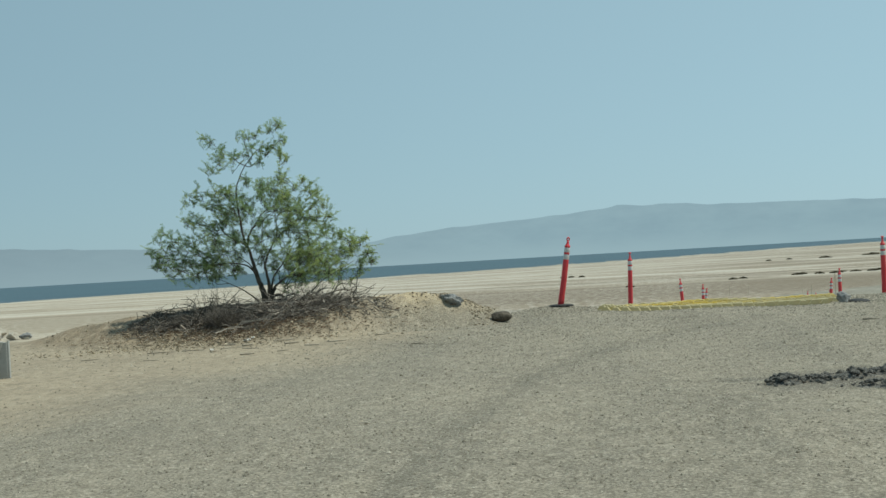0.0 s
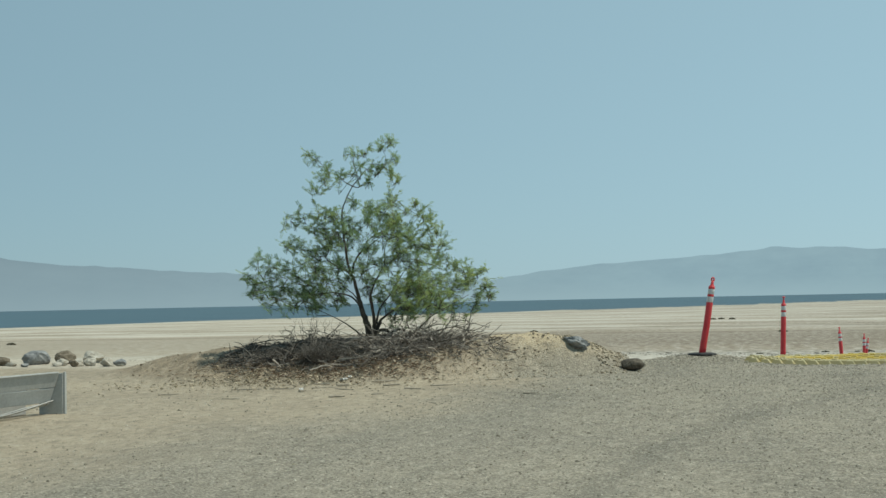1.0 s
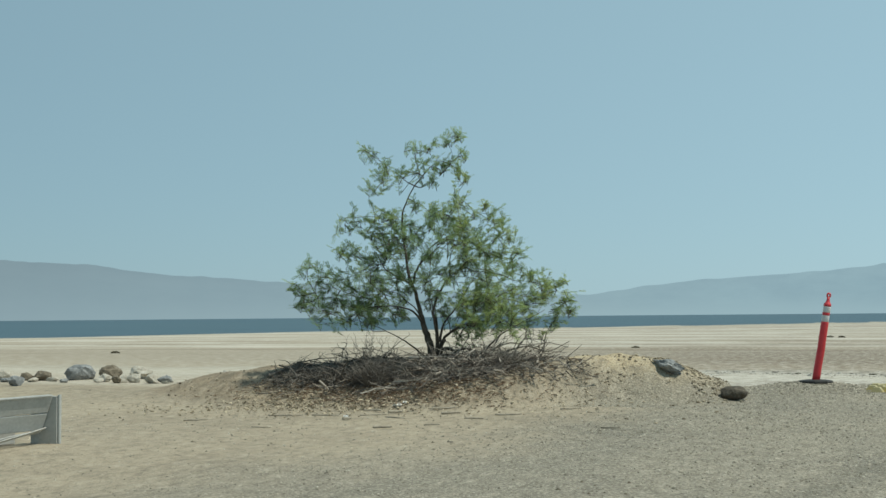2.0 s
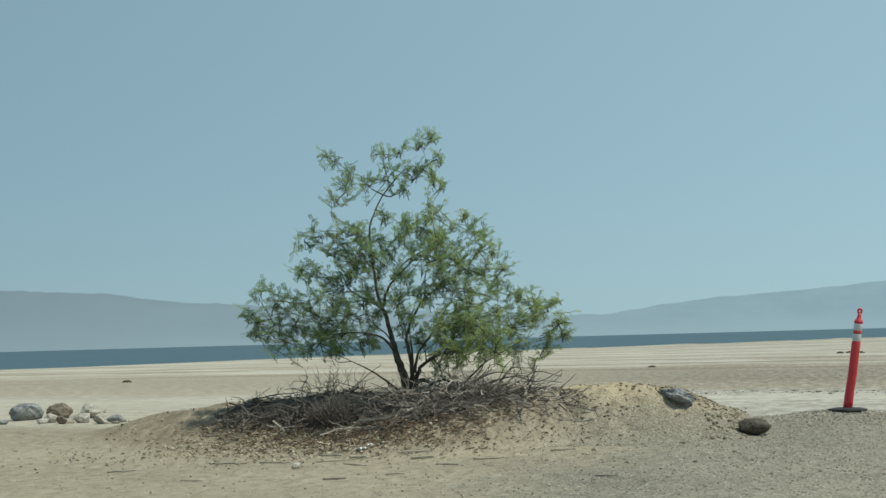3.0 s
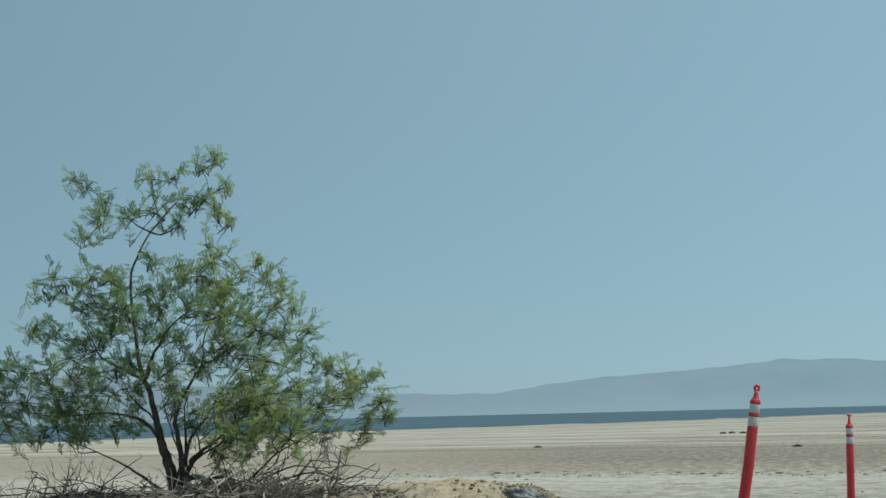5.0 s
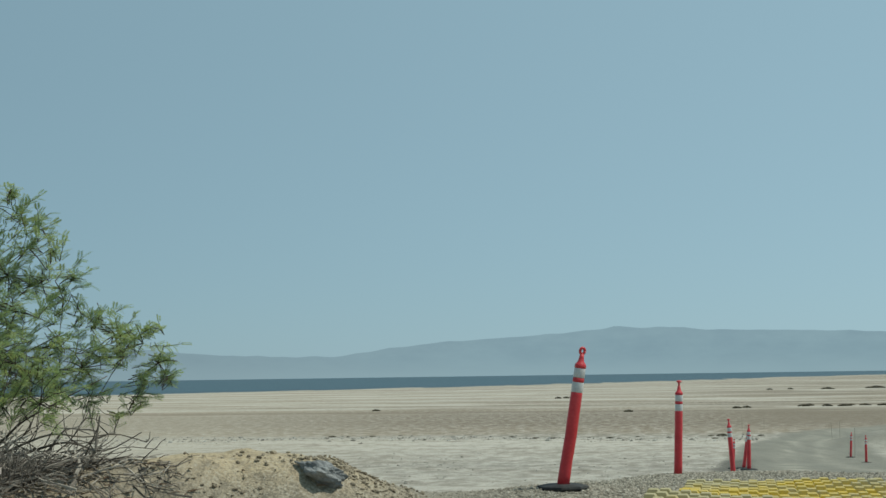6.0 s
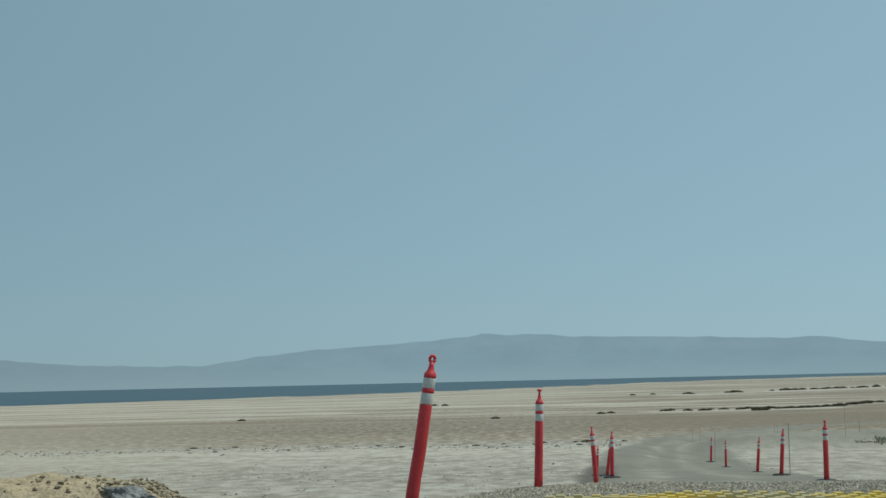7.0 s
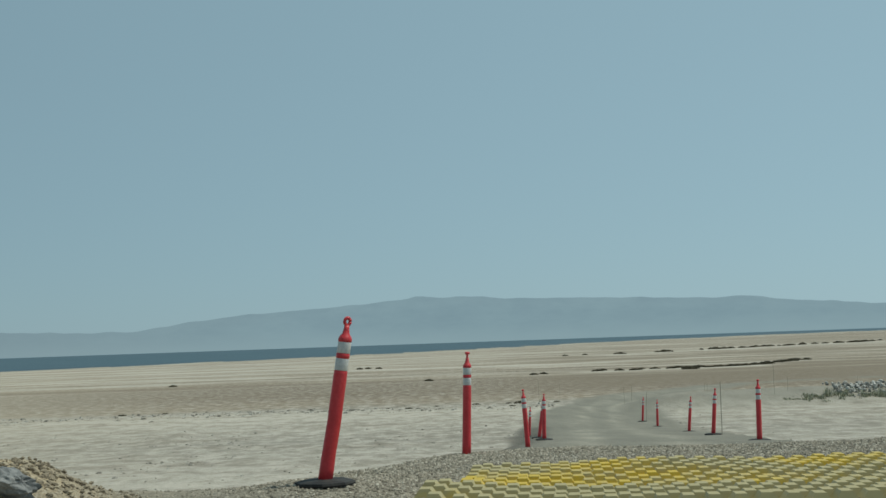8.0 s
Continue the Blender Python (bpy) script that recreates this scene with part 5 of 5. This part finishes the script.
for i, (x, y, length, turn, r) in enumerate((
        (-4.88, 12.42, 0.16, 60, 0.014), (-4.22, 11.78, 0.26, 15, 0.016), (-4.56, 13.15, 0.38, 30, 0.016), (-4.05, 13.2, 0.30, 40, 0.014), (-5.6, 12.6, 0.5, 5, 0.010),
        (-5.2, 12.75, 0.45, 12, 0.009), (-3.4, 13.1, 0.4, -5, 0.010), (-5.35, 11.5, 0.3, -20, 0.008), (-6.3, 12.0, 0.35, 10, 0.009), (-2.9, 13.7, 0.35, 25, 0.009),
        (-4.7, 12.9, 0.5, 22, 0.008), (-4.4, 12.65, 0.42, -8, 0.009), (-3.9, 12.2, 0.22, 30, 0.008), (-2.2, 12.2, 0.25, 0, 0.010), (3.2, 12.5, 0.3, -15, 0.014), (3.45, 12.55, 0.2, 20, 0.012), (-3.7, 12.9, 0.3, 35, 0.011), (-5.0, 13.2, 0.34, 160, 0.010), (-4.3, 13.3, 0.4, 200, 0.011))):
    litter_stick(x, y, length, turn, 90 + i, r=r)


def paper_scrap(x, y, s, seed):
    rng, g = random.Random(seed), Geo()
    n = 5
    verts = [Vector((s * (i / n - 0.5), s * 0.7 * (j / n - 0.5), 0.012 + 0.028 * rng.random())) for j in range(n + 1) for i in range(n + 1)]
    g.add(verts, [(j * 6 + i, j * 6 + i + 1, j * 6 + i + 7, j * 6 + i + 6) for j in range(n) for i in range(n)])
    ob = part("paper_scrap", g, PAPER)
    ob.modifiers.new("thickness", "SOLIDIFY").thickness = 0.004
    ob.matrix_basis = pose(x, y, height(x, y), 0, 0, rng.uniform(0, 90))
    tagged(ob, "crumpled white scrap among the dead branches", "litter", "white litter")


for x, y, s, seed in ((-4.74, 13.35, 0.10, 1), (-4.68, 13.40, 0.05, 2), (-4.95, 12.5, 0.045, 3)):
    paper_scrap(x, y, s, seed)


# ---- beach: stakes, shrubs, riprap ----
def stake(x, y, tall, lean):
    g = Geo()
    board(g, (0, 0, -0.05), (0, 0, tall), (0.016, 0, 0), 0.012, (0, 1, 0))
    ob = part("survey_stake", g, LATH)
    ob.matrix_basis = pose(x, y, ground_z(x, y), 0, lean, 0)
    tagged(ob, "thin weathered wooden stake beside the dirt track", "stake", "wooden stakes")


for x, y, tall, lean in ((9.9, 111.5, 1.2, 0), (11.1, 106.7, 1.0, 1), (12.6, 85, 1.0, -2), (14.0, 90.5, 1.0, 1), (9.95, 63.5, 1.25, 2), (22, 104, 0.7, 0), (21.4, 100.5, 0.8, 0),
                         (22.1, 99.5, 0.9, 1), (6.88, 37.4, 1.2, 0.5), (19.6, 77.0, 1.6, 0), (20.6, 77.8, 0.7, 0), (27.4, 100.4, 0.8, -1), (34.3, 105, 0.8, 0)):
    stake(x, y, tall, lean)


def shrub_mesh(name, material, seed, wide=1.0, tall=0.5):
    """A low scrubby bush of many stems and leaf tufts."""
    rng, g = random.Random(seed), Geo()
    for _ in range(150):
        a, rad = rng.uniform(0, 6.3), wide * math.sqrt(rng.random())
        top = tall * (1 - 0.7 * (rad / wide) ** 2) * rng.uniform(0.6, 1.1)
        c = Vector((math.cos(a) * rad, math.sin(a) * rad, top * rng.uniform(0.3, 1)))
        s = rng.uniform(0.10, 0.22) * tall / 0.5
        d = Vector((rng.gauss(0, 1), rng.gauss(0, 1), rng.gauss(0.4, 0.8))).normalized()
        e = d.orthogonal().normalized()
        f = d.cross(e)
        g.add([c - e * s * 0.5, c + f * s * 0.4, c + e * s * 0.5, c - f * s * 0.4, c + d * s, c - d * s * 0.6],
              [(0, 1, 4), (1, 2, 4), (2, 3, 4), (3, 0, 4), (1, 0, 5), (2, 1, 5), (3, 2, 5), (0, 3, 5)])
    for _ in range(14):
        a = rng.uniform(0, 6.3)
        tube(g, [Vector((0, 0, -0.1)), Vector((math.cos(a) * wide * 0.4, math.sin(a) * wide * 0.4, tall * 0.4)), Vector((math.cos(a) * wide * 0.9, math.sin(a) * wide * 0.9, tall * 0.6))], 0.03, 0.01, 4)
    return g.mesh(name, material)


def build_shrubs():
    rng = random.Random(101)
    dry = [shrub_mesh("shrub", SHRUB, 110 + k, 1.0, 0.55) for k in range(3)]

    def put(x, y, s, wide, kinds, label, group):
        ob = new("shrub", rng.choice(kinds))
        ob.location = (x, y, ground_z(x, y) - 0.03)
        ob.scale = (s * wide, s, s)
        ob.rotation_euler[2] = rng.uniform(-0.3, 0.3)
        tagged(ob, label, "shrub", group)

    single = [(-15.6, 343), (-13.5, 346), (-10.5, 342), (1.8, 215), (21.0, 233), (23.0, 235), (53.8, 458), (62.3, 467), (-45, 237), (-121, 177)]
    for x, y in single:
        put(x, y, 0.55 + y / 900, 1.0, dry, "lone dark dry shrub on the beach", "scattered beach shrubs")
    x = 34.0
    while x < 84:
        y = 244 + 0.0 * x + 9 * smooth(60, 84, x) * 3 + rng.gauss(0, 1.5)
        put(x, y, rng.uniform(0.6, 1.05), rng.uniform(0.9, 1.7), dry, "low dark dry shrub in a long row on the beach", "row of beach shrubs")
        x += rng.uniform(0.9, 2.2) if x > 48 else rng.uniform(1.3, 3.4)
    put(49.6, 233, 1.2, 1.4, dry, "lone dark dry shrub on the beach", "scattered beach shrubs")
    x = 70.0
    while x < 260:
        y = 470 + 0.9 * (x - 90) + rng.gauss(0, 5)
        if rng.random() < (0.9 if x > 115 else 0.6):
            put(x, y, rng.uniform(0.9, 1.9), rng.uniform(0.8, 1.6), dry, "low dark dry shrub far out on the beach", "far row of beach shrubs")
        x += rng.uniform(2.6, 5.2)
    for _ in range(20):
        x = rng.uniform(-26, 12)
        put(x, 93 + rng.gauss(0, 3), rng.uniform(0.08, 0.2), 1.6, dry, "dark tuft of weed on the salt crust", "weed tufts")
    put(7.0, 95.5, 0.3, 1.4, dry, "dark tuft of weed on the salt crust", "weed tufts")


build_shrubs()


def build_bank_scrub():
    """Grey-green brush at the foot of the bank, in uneven tufts of thin stems."""
    rng, geo = random.Random(105), Geo()
    for _ in range(90):
        x = rng.uniform(19.6, 29.5)
        y = 74.8 + 0.15 * (x - 15) + rng.gauss(0, 0.45)
        tall = rng.uniform(0.16, 0.42) * (0.6 + 0.8 * smooth(19.6, 23.5, x)) * (0.7 + 0.6 * noise.noise(Vector((x * 1.1, 0, 8))))
        foot = Vector((x, y, ground_z(x, y) - 0.02))
        for _ in range(26):
            a, lean = rng.uniform(0, 6.3), abs(rng.gauss(0, 0.45))
            d = Vector((math.cos(a) * math.sin(lean), math.sin(a) * math.sin(lean), math.cos(lean))) * tall * rng.uniform(0.6, 1.15)
            b = foot + Vector((rng.gauss(0, 0.12), rng.gauss(0, 0.12), 0))
            w = Vector((-math.sin(a), math.cos(a), 0)) * 0.014
            geo.add([b - w, b + w, b + d * 0.6 + w * 1.6, b + d, b + d * 0.6 - w * 1.6], [(0, 1, 2, 3, 4)])
    tagged(part("bank_scrub", geo, GREENERY), "grey-green scrub at the foot of the stony bank", "scrub", kind="stuff")


build_bank_scrub()


def build_riprap():
    """Piled pale stones on the bank."""
    rng, geo = random.Random(131), Geo()
    ico = bmesh.new()
    bmesh.ops.create_icosphere(ico, subdivisions=1, radius=1)
    vs, fs = [v.co.copy() for v in ico.verts], [tuple(v.index for v in f.verts) for f in ico.faces]
    ico.free()
    for _ in range(900):
        x = 23.2 + 16 * rng.random()
        y = 76.4 + 0.15 * (x - 15) + rng.gauss(0, 0.9)
        s = rng.uniform(0.05, 0.15)
        o = Vector((x, y, ground_z(x, y) + rng.uniform(0, 0.2)))
        t = Euler((rng.uniform(0, 6), rng.uniform(0, 6), rng.uniform(0, 6))).to_matrix()
        geo.add([o + t @ Vector((v.x, v.y * 0.8, v.z * 0.7)) * s * rng.uniform(0.75, 1.2) for v in vs], fs)
    m = surface("riprap_stone", (0.15, 0.15, 0.137), (0.36, 0.352, 0.32), (0.58, 0.565, 0.52), 3, 20, 0.9, 0.5, 0.02, island=0.7)
    tagged(part("riprap", geo, m), "heap of pale broken stones on the bank", "stones", kind="stuff")


build_riprap()


def build_crust():
    """Broken salt crust: lumps along an old strand line and loose flakes on the pan."""
    rng, geo = random.Random(151), Geo()
    for i in range(5200):
        if i < 1700:
            x = rng.uniform(-48, 9)
            y = 91 + rng.gauss(0, 3.0) + 3 * noise.noise(Vector((x * 0.08, 0, 1)))
            s = rng.uniform(0.025, 0.055) + 0.16 * rng.random() ** 9
        else:
            x, y = rng.uniform(-24, 14), 21 + 50 * rng.random() ** 1.5
            s = rng.uniform(0.02, 0.04) + 0.05 * rng.random() ** 5
            if y < edge_y(x) + 2.2 or road_at(x, y) > 0 or noise.noise(Vector((x * 0.35, y * 0.3, 2))) < rng.uniform(-0.2, 0.4):
                continue
        p = Vector((x, y, height(x, y) - s * 0.1))
        a = rng.uniform(0, 6.3)
        ring = [p + Vector((math.cos(a + k * 1.26) * s * rng.uniform(0.7, 1.5), math.sin(a + k * 1.26) * s * rng.uniform(0.6, 1.2), 0)) for k in range(5)]
        top = [q.lerp(p, 0.45) + Vector((0, 0, s * rng.uniform(0.35, 0.8))) for q in ring]
        geo.add(ring + top, [(k, (k + 1) % 5, 5 + (k + 1) % 5, 5 + k) for k in range(5)] + [(5, 6, 7, 8, 9)])
    m = surface("salt_crust", (0.15, 0.135, 0.11), (0.29, 0.27, 0.23), (0.44, 0.42, 0.37), 2, 20, 0.95, 0.5, 0.02, island=0.75)
    tagged(part("salt_crust", geo, m), "broken pale salt crust lumps on the flat", "salt crust", kind="stuff")


build_crust()
